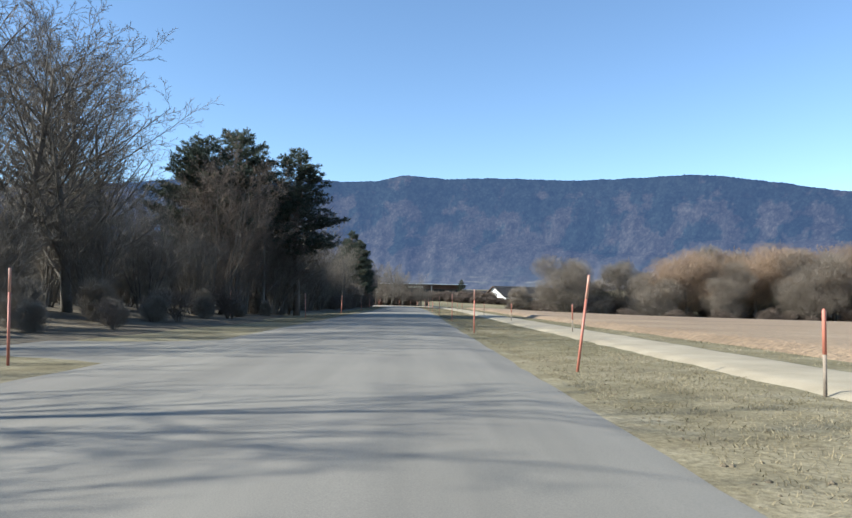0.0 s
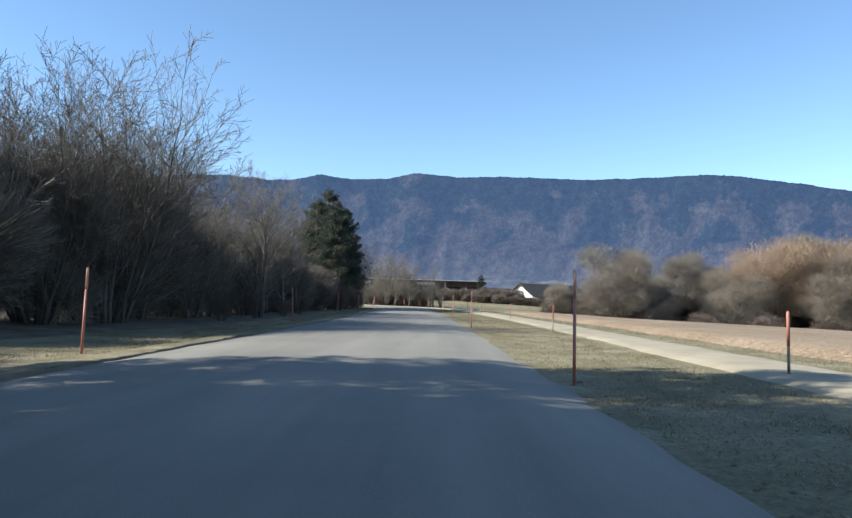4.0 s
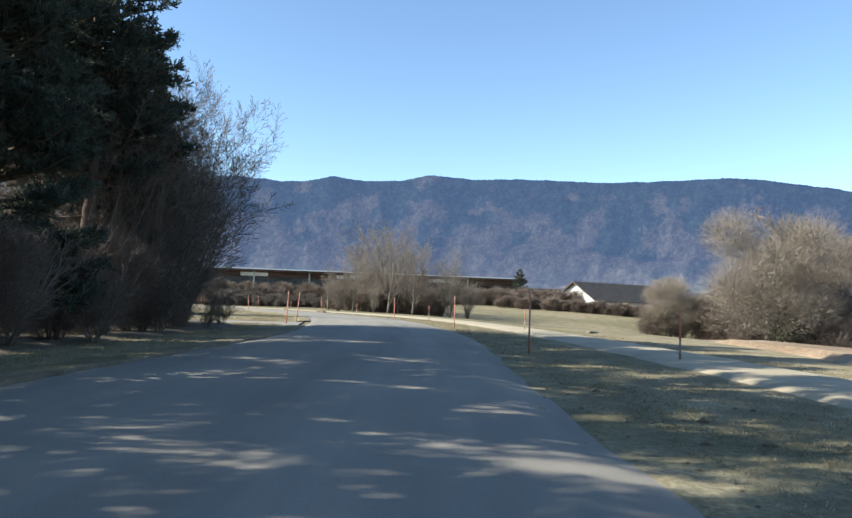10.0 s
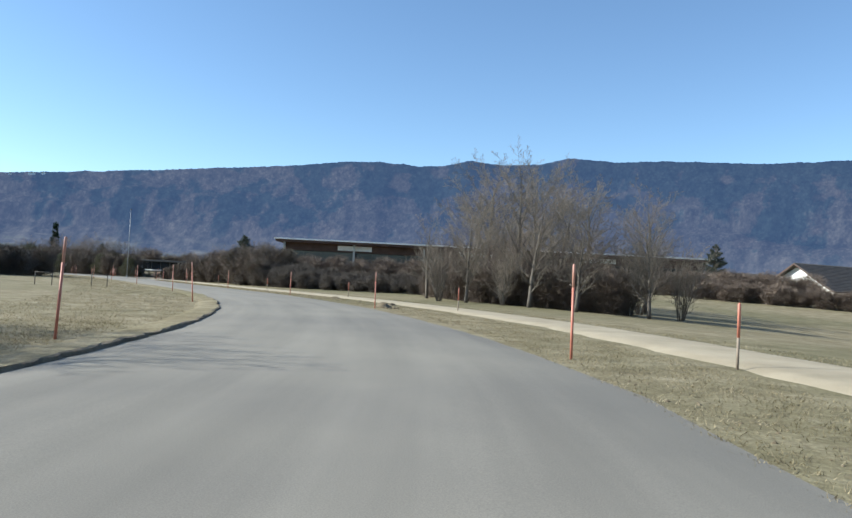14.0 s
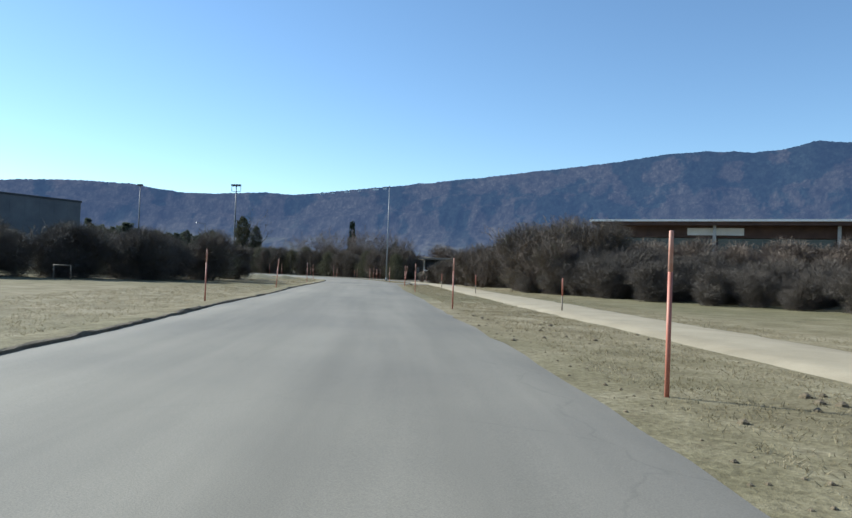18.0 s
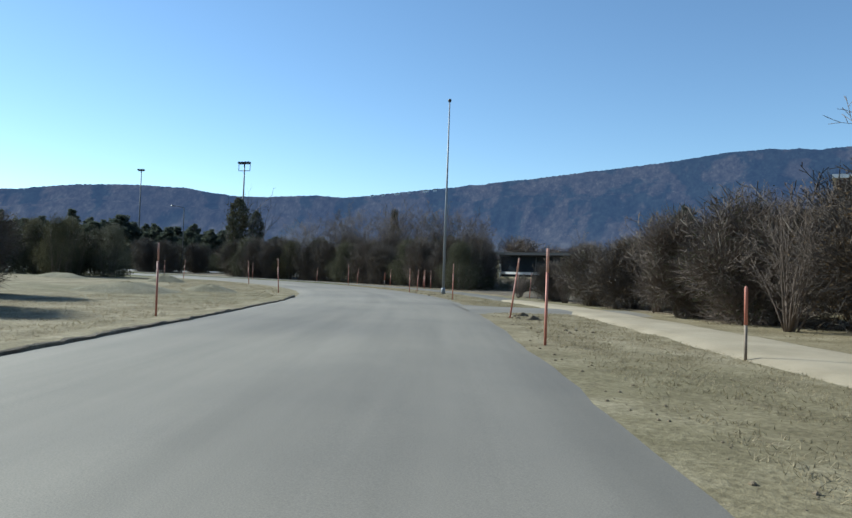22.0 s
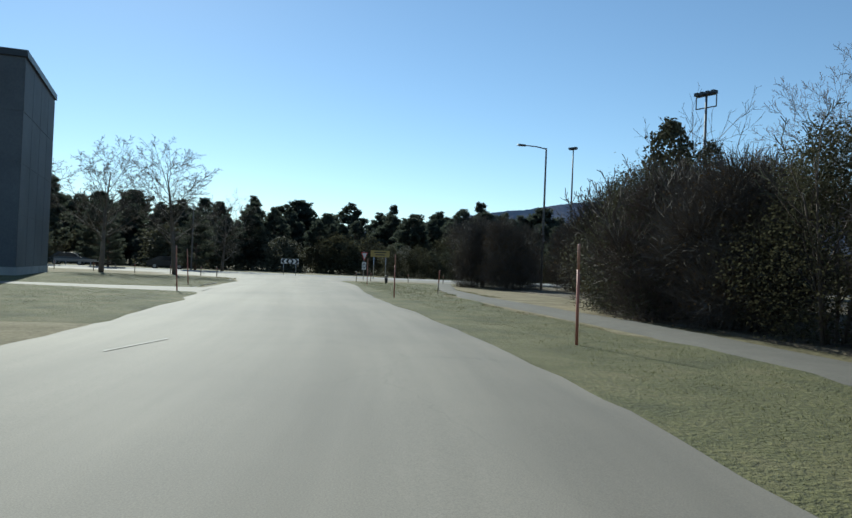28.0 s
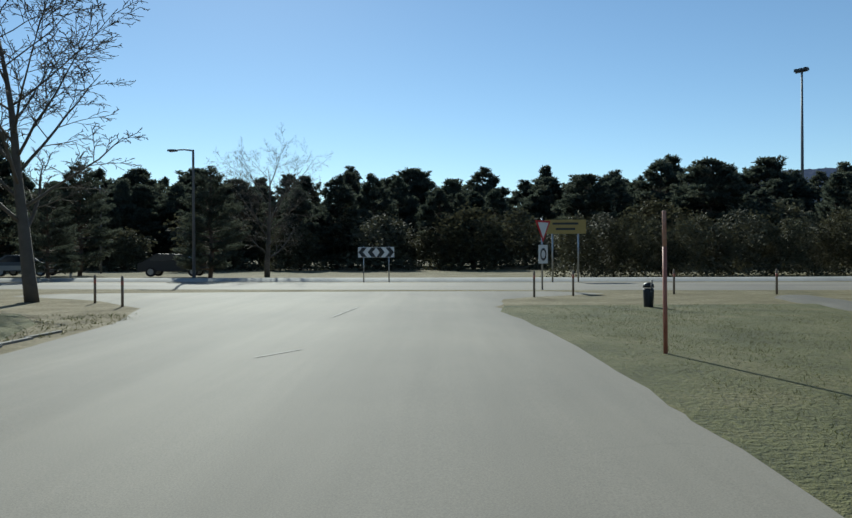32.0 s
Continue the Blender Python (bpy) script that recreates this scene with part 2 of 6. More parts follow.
ASPHALT = make_asphalt()
GROUND = make_ground()
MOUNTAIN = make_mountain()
GRAVEL = mottled("pale_gravel", [(0.3, (0.26, 0.214, 0.140)), (0.7, (0.375, 0.314, 0.218))], 0.6, 45, 0.95, 0.5, 0.012)
PATH_GREY = mottled("dull_grey_path", [(0.3, (0.080, 0.074, 0.062)), (0.7, (0.130, 0.120, 0.10))], 0.6, 40, 0.95, 0.5, 0.01)
FIELD = mottled("ploughed_earth", [(0.3, (0.195, 0.130, 0.074)), (0.5, (0.265, 0.182, 0.108)), (0.72, (0.335, 0.245, 0.155))], 0.12, 5, 0.95, 1.0, 0.12, speck=0.7)
SOIL = mottled("bare_soil", [(0.3, (0.10, 0.075, 0.045)), (0.7, (0.21, 0.165, 0.105))], 1.2, 16, 0.95, 0.8, 0.04, speck=0.5)
LITTER = mottled("leaf_litter", [(0.3, (0.060, 0.046, 0.028)), (0.5, (0.112, 0.084, 0.050)), (0.72, (0.20, 0.155, 0.095))], 0.8, 18, 0.95, 0.8, 0.05, speck=0.6)
SOIL_GRASS = mottled("grassed_earth", [(0.3, (0.11, 0.10, 0.055)), (0.7, (0.23, 0.20, 0.12))], 0.9, 14, 0.95, 0.9, 0.05, speck=0.6)
TAR = mottled("worn_tar", [(0.3, (0.085, 0.08, 0.072)), (0.7, (0.14, 0.13, 0.115))], 2.0, 60, 0.8, 0.3, 0.004)
BARK = mottled("grey_bark", [(0.3, (0.070, 0.058, 0.046)), (0.7, (0.165, 0.14, 0.112))], 1.6, 16, 0.9, 0.7, 0.02, per_object=0.2)
TWIG = mottled("bare_twigs", [(0.3, (0.108, 0.088, 0.068)), (0.7, (0.215, 0.178, 0.138))], 0.5, 5, 0.85, 0.0, per_object=0.22)
TWIG_RED = mottled("reddish_twigs", [(0.3, (0.082, 0.060, 0.046)), (0.7, (0.170, 0.128, 0.098))], 0.5, 5, 0.85, 0.0, per_object=0.25)
TWIG_DARK = mottled("dark_hedge_twigs", [(0.3, (0.060, 0.048, 0.038)), (0.7, (0.130, 0.104, 0.082))], 0.5, 5, 0.85, 0.0, per_object=0.15)
TWIG_GOLD = mottled("ochre_willow_twigs", [(0.3, (0.215, 0.145, 0.092)), (0.7, (0.32, 0.222, 0.145))], 0.15, 2, 0.85, 0.0, per_object=0.15)
TWIG_GREY = mottled("grey_plane_twigs", [(0.3, (0.085, 0.074, 0.060)), (0.7, (0.165, 0.142, 0.115))], 0.5, 5, 0.85, 0.0, per_object=0.15)
PINE_BARK = mottled("pine_bark", [(0.3, (0.075, 0.055, 0.042)), (0.7, (0.17, 0.12, 0.085))], 1.2, 12, 0.95, 0.8, 0.03)
NEEDLE = leafy("pine_needles", [(0.3, (0.048, 0.060, 0.046)), (0.55, (0.086, 0.099, 0.074)), (0.8, (0.140, 0.142, 0.102))], 0.5, 0.5)
NEEDLE_DARK = leafy("spruce_needles", [(0.3, (0.014, 0.026, 0.014)), (0.7, (0.034, 0.050, 0.026))], 0.6, 0.15)
BROWN_LEAF = leafy("withered_leaves", [(0.3, (0.085, 0.058, 0.032)), (0.7, (0.165, 0.115, 0.068))], 0.8, 0.12)
HEDGE_LEAF = leafy("evergreen_leaves", [(0.3, (0.060, 0.060, 0.036)), (0.7, (0.125, 0.118, 0.072))], 0.7, 0.25)
SIDING = plain("car_silver", (0.30, 0.31, 0.33), 0.3, 0.6)
GRASS = leafy("grass_blades", [(0.3, (0.160, 0.135, 0.074)), (0.5, (0.265, 0.220, 0.135)), (0.7, (0.385, 0.325, 0.222))], 0.9, 0.35)
LAWN_GRASS = leafy("green_grass_blades", [(0.3, (0.070, 0.080, 0.022)), (0.5, (0.115, 0.118, 0.036)), (0.72, (0.18, 0.158, 0.068))], 0.9, 0.25)
RED_PAINT = mottled("faded_red_paint", [(0.3, (0.40, 0.125, 0.080)), (0.7, (0.49, 0.19, 0.130))], 4, 60, 0.55, 0.1, 0.002, per_object=0.12, local=True)
RED_FADED = mottled("bleached_red_paint", [(0.3, (0.50, 0.20, 0.13)), (0.7, (0.58, 0.36, 0.28))], 4, 60, 0.6, 0.1, 0.002, per_object=0.15, local=True)
WOOD_POLE = mottled("weathered_pole_wood", [(0.3, (0.17, 0.132, 0.096)), (0.7, (0.29, 0.235, 0.18))], 6, 50, 0.85, 0.3, 0.004, local=True)
WHITE = plain("white_paint", (0.80, 0.79, 0.76), 0.5)
STEEL = plain("galvanised_steel", (0.42, 0.43, 0.44), 0.4, 0.8)
POLE_GREY = plain("dull_grey_pole", (0.27, 0.28, 0.29), 0.55, 0.2)
MAST_STEEL = plain("weathered_mast_steel", (0.17, 0.17, 0.175), 0.6, 0.3)
DARK_METAL = plain("dark_metal", (0.045, 0.047, 0.05), 0.45, 0.3)
GREY_CLAD = mottled("grey_cladding", [(0.3, (0.095, 0.10, 0.105)), (0.7, (0.15, 0.155, 0.16))], 0.3, 9, 0.7, 0.2, 0.01)
CONCRETE = mottled("weathered_concrete", [(0.3, (0.30, 0.29, 0.27)), (0.7, (0.45, 0.44, 0.41))], 0.7, 22, 0.85, 0.3, 0.01)
PLASTER = mottled("white_plaster", [(0.3, (0.68, 0.67, 0.63)), (0.7, (0.80, 0.79, 0.76))], 0.5, 20, 0.9, 0.2, 0.005)
ROOF_TILE = mottled("dark_roof_tiles", [(0.3, (0.045, 0.038, 0.034)), (0.7, (0.085, 0.072, 0.062))], 0.8, 12, 0.8, 0.4, 0.03)
RUST_WOOD = mottled("redbrown_boards", [(0.3, (0.052, 0.028, 0.021)), (0.7, (0.095, 0.052, 0.038))], 0.8, 18, 0.75, 0.3, 0.01)
GLASS = mottled("dark_window_glass", [(0.3, (0.020, 0.026, 0.032)), (0.7, (0.035, 0.042, 0.050))], 0.4, 3, 0.08, 0.0)
KERB_STONE = mottled("dull_kerb_stone", [(0.3, (0.20, 0.185, 0.16)), (0.7, (0.33, 0.31, 0.27))], 0.9, 25, 0.9, 0.4, 0.01, per_object=0.25)
LINE_PAINT = mottled("worn_road_paint", [(0.4, (0.21, 0.20, 0.18)), (0.62, (0.36, 0.35, 0.32))], 3, 30, 0.8, 0.2, 0.003)
SIGN_RED = plain("sign_red", (0.55, 0.02, 0.02), 0.4)
SIGN_BLACK = plain("sign_black", (0.02, 0.02, 0.02), 0.4)
SIGN_YELLOW = plain("sign_yellow", (0.38, 0.27, 0.07), 0.45)
LAWN = mottled("short_green_lawn", [(0.3, (0.062, 0.066, 0.020)), (0.5, (0.108, 0.106, 0.034)), (0.72, (0.168, 0.146, 0.064))], 0.7, 16, 0.95, 1.0, 0.06, speck=0.75)
BLACK_PLASTIC = plain("black_plastic", (0.018, 0.018, 0.02), 0.5)

# ---- building blocks ----


class Shape:
    """Collects vertices and faces for one mesh."""

    def __init__(self):
        self.v, self.f = [], []

    def quad(self, a, b, c, d):
        n = len(self.v)
        self.v += [a, b, c, d]
        self.f.append((n, n + 1, n + 2, n + 3))
        return self

    def box(self, x0, x1, y0, y1, z0, z1, m=None):
        n = len(self.v)
        pts = [(x, y, z) for z in (z0, z1) for x, y in ((x0, y0), (x1, y0), (x1, y1), (x0, y1))]
        self.v += [tuple(m @ Vector(p)) for p in pts] if m else pts
        self.f += [tuple(n + i for i in q) for q in ((3, 2, 1, 0), (4, 5, 6, 7), (0, 1, 5, 4), (1, 2, 6, 5), (2, 3, 7, 6), (3, 0, 4, 7))]
        return self

    def tube(self, points, radii, sides=6, cap=True):
        n = len(self.v)
        for i, (p, r) in enumerate(zip(points, radii)):
            p = Vector(p)
            ahead = (Vector(points[min(i + 1, len(points) - 1)]) - Vector(points[max(i - 1, 0)])).normalized()
            side = ahead.cross(Vector((0.31, 0.95, 0.05)) if abs(ahead.y) < 0.8 else Vector((1, 0.1, 0))).normalized()
            other = ahead.cross(side)
            for k in range(sides):
                a = 2 * math.pi * k / sides
                self.v.append(tuple(p + r * (math.cos(a) * side + math.sin(a) * other)))
        for i in range(len(points) - 1):
            for k in range(sides):
                a, b = n + i * sides + k, n + i * sides + (k + 1) % sides
                self.f.append((a, b, b + sides, a + sides))
        if cap:
            self.f.append(tuple(n + k for k in reversed(range(sides))))
            last = n + (len(points) - 1) * sides
            self.f.append(tuple(last + k for k in range(sides)))
        return self

    def prism(self, outline, y0, y1):
        """An outline in x and z, from y0 to y1."""
        n, k = len(self.v), len(outline)
        self.v += [(x, y0, z) for x, z in outline] + [(x, y1, z) for x, z in outline]
        self.f.append(tuple(range(n, n + k)))
        self.f.append(tuple(reversed(range(n + k, n + 2 * k))))
        for i in range(k):
            j = (i + 1) % k
            self.f.append((n + i, n + i + k, n + j + k, n + j))
        return self

    def mesh(self, name, material, smooth=False):
        me = bpy.data.meshes.new(name)
        me.from_pydata(self.v, [], self.f)
        me.materials.append(material)
        if smooth:
            me.shade_smooth()
        me.update()
        return me


def part(name, shape, material, parent, label="", smooth=False, at=None):
    ob = new(name, shape.mesh(name, material, smooth) if isinstance(shape, Shape) else shape)
    ob.parent = parent
    if at is not None:
        ob.matrix_local = at
    return tagged(ob, label)


def thing(name, m, label, category, group="", kind=""):
    ob = new(name)
    ob.matrix_world = m
    ob.empty_display_size = 0.2
    return tagged(ob, label, category, group, kind)


def sheet(name, verts, faces, material, label, category, kind="structure", uv=None, smooth=True):
    me = bpy.data.meshes.new(name)
    me.from_pydata(verts, [], faces)
    me.materials.append(material)
    if smooth:
        me.shade_smooth()
    if uv is not None:
        layer = me.uv_layers.new(name="UVMap")
        loops = np.empty(len(me.loops), dtype=np.int32)
        me.loops.foreach_get("vertex_index", loops)
        layer.data.foreach_set("uv", np.asarray(uv, dtype=np.float32)[loops].ravel())
    me.update()
    return tagged(new(name, me), label, category, "", kind)


# ---- the line of the road: s metres along, d metres to the right ----
LINE = [(3.2, -26), (1.7, -13), (0, 0), (-1.7, 13), (-3.5, 26.1), (-5.3, 39.7), (-7.1, 53.5), (-8.8, 67.1), (-10.4, 80.1), (-12, 92.9),
        (-13.8, 105.9), (-15.7, 119.1), (-17.6, 132), (-19.5, 144.5), (-21.6, 156.2), (-24.2, 167.7), (-27.3, 178.9), (-31.3, 190.1),
        (-36.7, 200.8), (-43.4, 210.5), (-51.3, 219.6), (-59.4, 227.6), (-68.4, 235.4), (-77.5, 243.5), (-86.8, 251.5), (-95.8, 259.7),
        (-104.3, 267.2), (-113, 273.6), (-122.2, 278.9), (-132.4, 282.8), (-143.2, 285), (-153.5, 285.3), (-163.1, 284.5), (-172.9, 283.4),
        (-182, 282.6), (-193, 281.6), (-205, 280.5), (-217, 279.4)]


def smooth_line(points, step=1.0):
    p = np.array([(2 * points[0][0] - points[1][0], 2 * points[0][1] - points[1][1]), *points,
                  (2 * points[-1][0] - points[-2][0], 2 * points[-1][1] - points[-2][1])], float)
    out = []
    for i in range(1, len(p) - 2):
        for u in np.arange(0, 1, 0.1):
            a, b, c, d = p[i - 1], p[i], p[i + 1], p[i + 2]
            out.append(0.5 * (2 * b + (c - a) * u + (2 * a - 5 * b + 4 * c - d) * u * u + (3 * b - a - 3 * c + d) * u ** 3))
    out.append(p[-2])
    out = np.array(out)
    s = np.r_[0, np.cumsum(np.hypot(*np.diff(out, axis=0).T))]
    n = int(s[-1] / step)
    g = np.linspace(0, s[-1], n + 1)
    return np.c_[np.interp(g, s, out[:, 0]), np.interp(g, s, out[:, 1])], g


ROAD_XY, ROAD_S = smooth_line(LINE)
ROAD_S = ROAD_S - ROAD_S[int(np.argmin(np.hypot(*ROAD_XY.T)))]
_ahead = np.gradient(ROAD_XY, axis=0)
_ahead /= np.hypot(*_ahead.T)[:, None]


def on_road(s, d):
    """The place s metres along the road and d metres to the right of the lane's line."""
    x, y = np.interp(s, ROAD_S, ROAD_XY[:, 0]), np.interp(s, ROAD_S, ROAD_XY[:, 1])
    tx, ty = np.interp(s, ROAD_S, _ahead[:, 0]), np.interp(s, ROAD_S, _ahead[:, 1])
    return float(x + d * ty), float(y - d * tx)


def heading(s):
    return math.degrees(math.atan2(-float(np.interp(s, ROAD_S, _ahead[:, 0])), float(np.interp(s, ROAD_S, _ahead[:, 1]))))


def road_distance(x, y):
    """Distance from the lane's line, for arrays, and the place along it."""
    x, y = np.atleast_1d(x).astype(float), np.atleast_1d(y).astype(float)
    best, where = np.full(x.shape, 1e9), np.zeros(x.shape)
    for k in range(0, len(ROAD_XY), 3):
        dd = np.hypot(x - ROAD_XY[k, 0], y - ROAD_XY[k, 1])
        near = dd < best
        best[near], where[near] = dd[near], ROAD_S[k]
    return best, where


HILLS = [(60, 235, -5.5, 38), (20, 238, -2.0, 22), (115, 150, -5.5, 48), (-7, 330, 1.6, 28), (-65, 335, 1.8, 45), (-140, 350, 1.5, 35),
         (-30, -10, 0.9, 22), (-22, 34, 1.3, 11), (-40, 60, 0.7, 18)]


def ground_z(x, y):
    x, y = np.atleast_1d(x).astype(float), np.atleast_1d(y).astype(float)
    z = np.zeros(x.shape)
    for hx, hy, h, w in HILLS:
        z += h * np.exp(-((x - hx) ** 2 + (y - hy) ** 2) / (2 * w * w))
    d, _ = road_distance(x, y)
    z *= np.clip((d - 8.5) / 16, 0, 1) ** 1.5
    far = np.hypot(x + 80, y - 180)
    z += np.clip((far - 420) / 900, 0, 1) ** 1.4 * 30
    return z - 0.02


def gz(x, y):
    return float(ground_z(x, y)[0])


def axis(lo, hi, dense_lo, dense_hi, step):
    mid = list(np.arange(dense_lo, dense_hi + 0.1, step))
    left = [dense_lo - step * 1.22 ** k * 4 for k in range(1, 60)]
    right = [dense_hi + step * 1.22 ** k * 4 for k in range(1, 60)]
    return np.array(sorted([v for v in left if v > lo] + [lo] + mid + [v for v in right if v < hi] + [hi]))


gx, gy = axis(-4200, 4200, -330, 150, 4.0), axis(-4200, 4200, -50, 400, 4.0)
GX, GY = np.meshgrid(gx, gy)
GZ = ground_z(GX.ravel(), GY.ravel())
nx, ny = len(gx), len(gy)
sheet("ground", np.c_[GX.ravel(), GY.ravel(), GZ].tolist(),
      [(j * nx + i, j * nx + i + 1, (j + 1) * nx + i + 1, (j + 1) * nx + i) for j in range(ny - 1) for i in range(nx - 1)],
      GROUND, "dry winter grass with bare patches, reaching the foot of the hills", "ground")


def ribbon(name, rows, material, label, category, zs=None, wander=0.0, seed=1, kind="structure", arch=0.05):
    """A strip of ground: rows of (s, d_left, d_right), or of xy pairs, with slightly ragged edges."""
    rng = np.random.default_rng(seed)
    verts, uv, faces = [], [], []
    cols = 9
    s_all = np.arange(rows[0][0], rows[-1][0] + 0.01, 1.0)
    left = np.interp(s_all, [r[0] for r in rows], [r[1] for r in rows]) + rng.normal(0, wander, len(s_all))
    right = np.interp(s_all, [r[0] for r in rows], [r[2] for r in rows]) + rng.normal(0, wander, len(s_all))
    for s, a, b in zip(s_all, left, right):
        for k in range(cols):
            u = k / (cols - 1)
            d = a + (b - a) * u
            x, y = on_road(s, d)
            crown = (zs or 0.03) + arch * (1 - (2 * u - 1) ** 2)
            if k in (0, cols - 1):
                crown = -0.06
            verts.append((x, y, crown))
            uv.append((d, s))
    for i in range(len(s_all) - 1):
        for k in range(cols - 1):
            n = i * cols + k
            faces.append((n, n + 1, n + cols + 1, n + cols))
    return sheet(name, verts, faces, material, label, category, kind, uv)


ROAD_ROWS = [(-26, -6.2, 2.4), (60, -6.15, 2.5), (90, -5.9, 2.15), (145, -5.75, 2.1), (163, -4.9, 2.9), (190, -5.2, 3.0), (207, -5.5, 2.15),
             (300, -5.7, 2.1), (313, -5.2, 2.7), (342, -5.4, 2.95), (354, -5.5, 2.4), (366, -5.4, 2.1), (378, -6.0, 2.3), (390, -5.75, 2.65),
             (396, -6.4, 2.4), (400, -7.6, 1.9), (403.5, -10.5, 2.6), (406, -15, 6.5)]
ribbon("road", ROAD_ROWS, ASPHALT, "worn light grey asphalt country road with faint cracks", "road", wander=0.035)


def turf_edge(name, s0, s1, side, high, seed):
    """The grass stands a little above the asphalt: a ragged lip of turf with bare soil on its face."""
    rng = np.random.default_rng(seed)
    v, f, soil = [], [], []
    s_all = np.arange(s0, s1, 0.35)
    edge = np.interp(s_all, [r[0] for r in ROAD_ROWS], [r[1 if side < 0 else 2] for r in ROAD_ROWS])
    wob = np.convolve(rng.normal(0, 0.09, len(s_all) + 8), np.ones(9) / 9, "valid") + rng.normal(0, 0.02, len(s_all))
    up = high * np.clip(0.75 + np.convolve(rng.normal(0, 1.1, len(s_all) + 6), np.ones(7) / 7, "valid"), 0.25, 1.5)
    for i, (s, e, w, h) in enumerate(zip(s_all, edge, wob, up)):
        for out, z in ((-0.05, -0.05), (-0.02, 0.02 + 0.5 * h), (0.03, 0.02 + h), (0.22, 0.02 + h * rng.uniform(0.7, 1.0)), (0.6, 0.02 + h * rng.uniform(0.2, 0.5)), (1.1, -0.06)):
            x, y = on_road(s, e + side * (out - 0.34 + w + (rng.normal(0, 0.02) if z > -0.05 else 0)))
            v.append((x, y, z))
        if i:
            for k in range(5):
                n = 6 * (i - 1) + k
                f.append((n, n + 1, n + 7, n + 6) if side > 0 else (n, n + 6, n + 7, n + 1))
                soil.append(1 if k < 2 else 0)
    ob = sheet(name, v, f, GROUND, "ragged turf edge standing above the asphalt", "verge", smooth=False)
    ob.data.materials.append(SOIL)
    ob.data.polygons.foreach_set("material_index", soil)


for name, s0, s1, side, high, seed in (("verge_edge_left", 62, 170, -1, 0.035, 1), ("verge_edge_meadow", 177, 310, -1, 0.04, 2)):
    turf_edge(name, s0, s1, side, high, seed)
ribbon("footpath", [(-26, 5.4, 8.0), (100, 5.9, 8.4), (190, 5.7, 8.9), (240, 5.4, 8.4), (262, 5.1, 8.5), (290, 5.1, 7.9), (300, 5.0, 7.4), (306, 5.1, 7.3), (312, 4.9, 6.3)],
       GRAVEL, "pale beige gravel footpath beside the road", "path", zs=0.02, wander=0.06, seed=2)
ribbon("footpath_grey", [(312, 4.9, 6.3), (330, 5.5, 7.1), (345, 5.2, 6.6), (360, 5.6, 7.5), (375, 5.7, 7.3), (385, 6.4, 7.6), (403, 9.5, 10.8)],
       PATH_GREY, "dull grey trodden footpath below the hedge", "path", zs=0.02, wander=0.06, seed=3)
for s, side, reach, width, name in ((18, -1, 16, 6.5, "track"), (173.5, -1, 14, 2.4, "track"), (374, -1, 40, 1.9, "track"), (303, 1, 6.5, 4.2, "track")):
    v, f, uvs = [], [], []
    edge = -5.0 if side < 0 else 1.5
    for i in range(21):
        d = edge + side * reach * i / 20
        flare = 2.5 * max(0, 1 - i / 5) ** 2
        for k in range(5):
            x, y = on_road(s + (width / 2 + flare) * (k / 2 - 1), d)
            v.append((x, y, 0.045 + gz(x, y) + 0.02 if k not in (0, 4) else gz(x, y) - 0.03))
            uvs.append((s + k, d))
    for i in range(20):
        for k in range(4):
            n = i * 5 + k
            f.append((n, n + 1, n + 6, n + 5) if side > 0 else (n, n + 5, n + 6, n + 1))
    sheet(name, v, f, ASPHALT, "short asphalt turn-off joining the road", "road", uv=uvs)


def patch(name, outline_s, d_rows, material, label, category, lift, step=4.0, seed=4):
    """A piece of ground between two distances from the road, that follows the land."""
    rng = np.random.default_rng(seed)
    s_all = np.arange(outline_s[0], outline_s[1] + 0.1, step)
    v, f = [], []
    cols = 44
    for row, s in enumerate(s_all):
        a = np.interp(s, [r[0] for r in d_rows], [r[1] for r in d_rows]) + rng.normal(0, 0.15)
        b = np.interp(s, [r[0] for r in d_rows], [r[2] for r in d_rows]) + rng.normal(0, 0.3)
        line = [on_road(s, a + (b - a) * (k / (cols - 1)) ** 1.3) for k in range(cols)]
        zs = ground_z([p[0] for p in line], [p[1] for p in line])
        v += [(p[0], p[1], float(z) + (lift if 0 < k < cols - 1 and 0 < row < len(s_all) - 1 else -0.1)) for k, (p, z) in enumerate(zip(line, zs))]
    for i in range(len(s_all) - 1):
        for k in range(cols - 1):
            n = i * cols + k
            f.append((n, n + 1, n + cols + 1, n + cols))
    return sheet(name, v, f, material, label, category)


patch("field", (-26, 172), [(-26, 9.3, 130), (60, 9.6, 130), (120, 10.4, 120), (150, 11.5, 100), (172, 16, 90)], FIELD,
      "ploughed brown field of dry earth beyond the footpath", "field", 0.22)


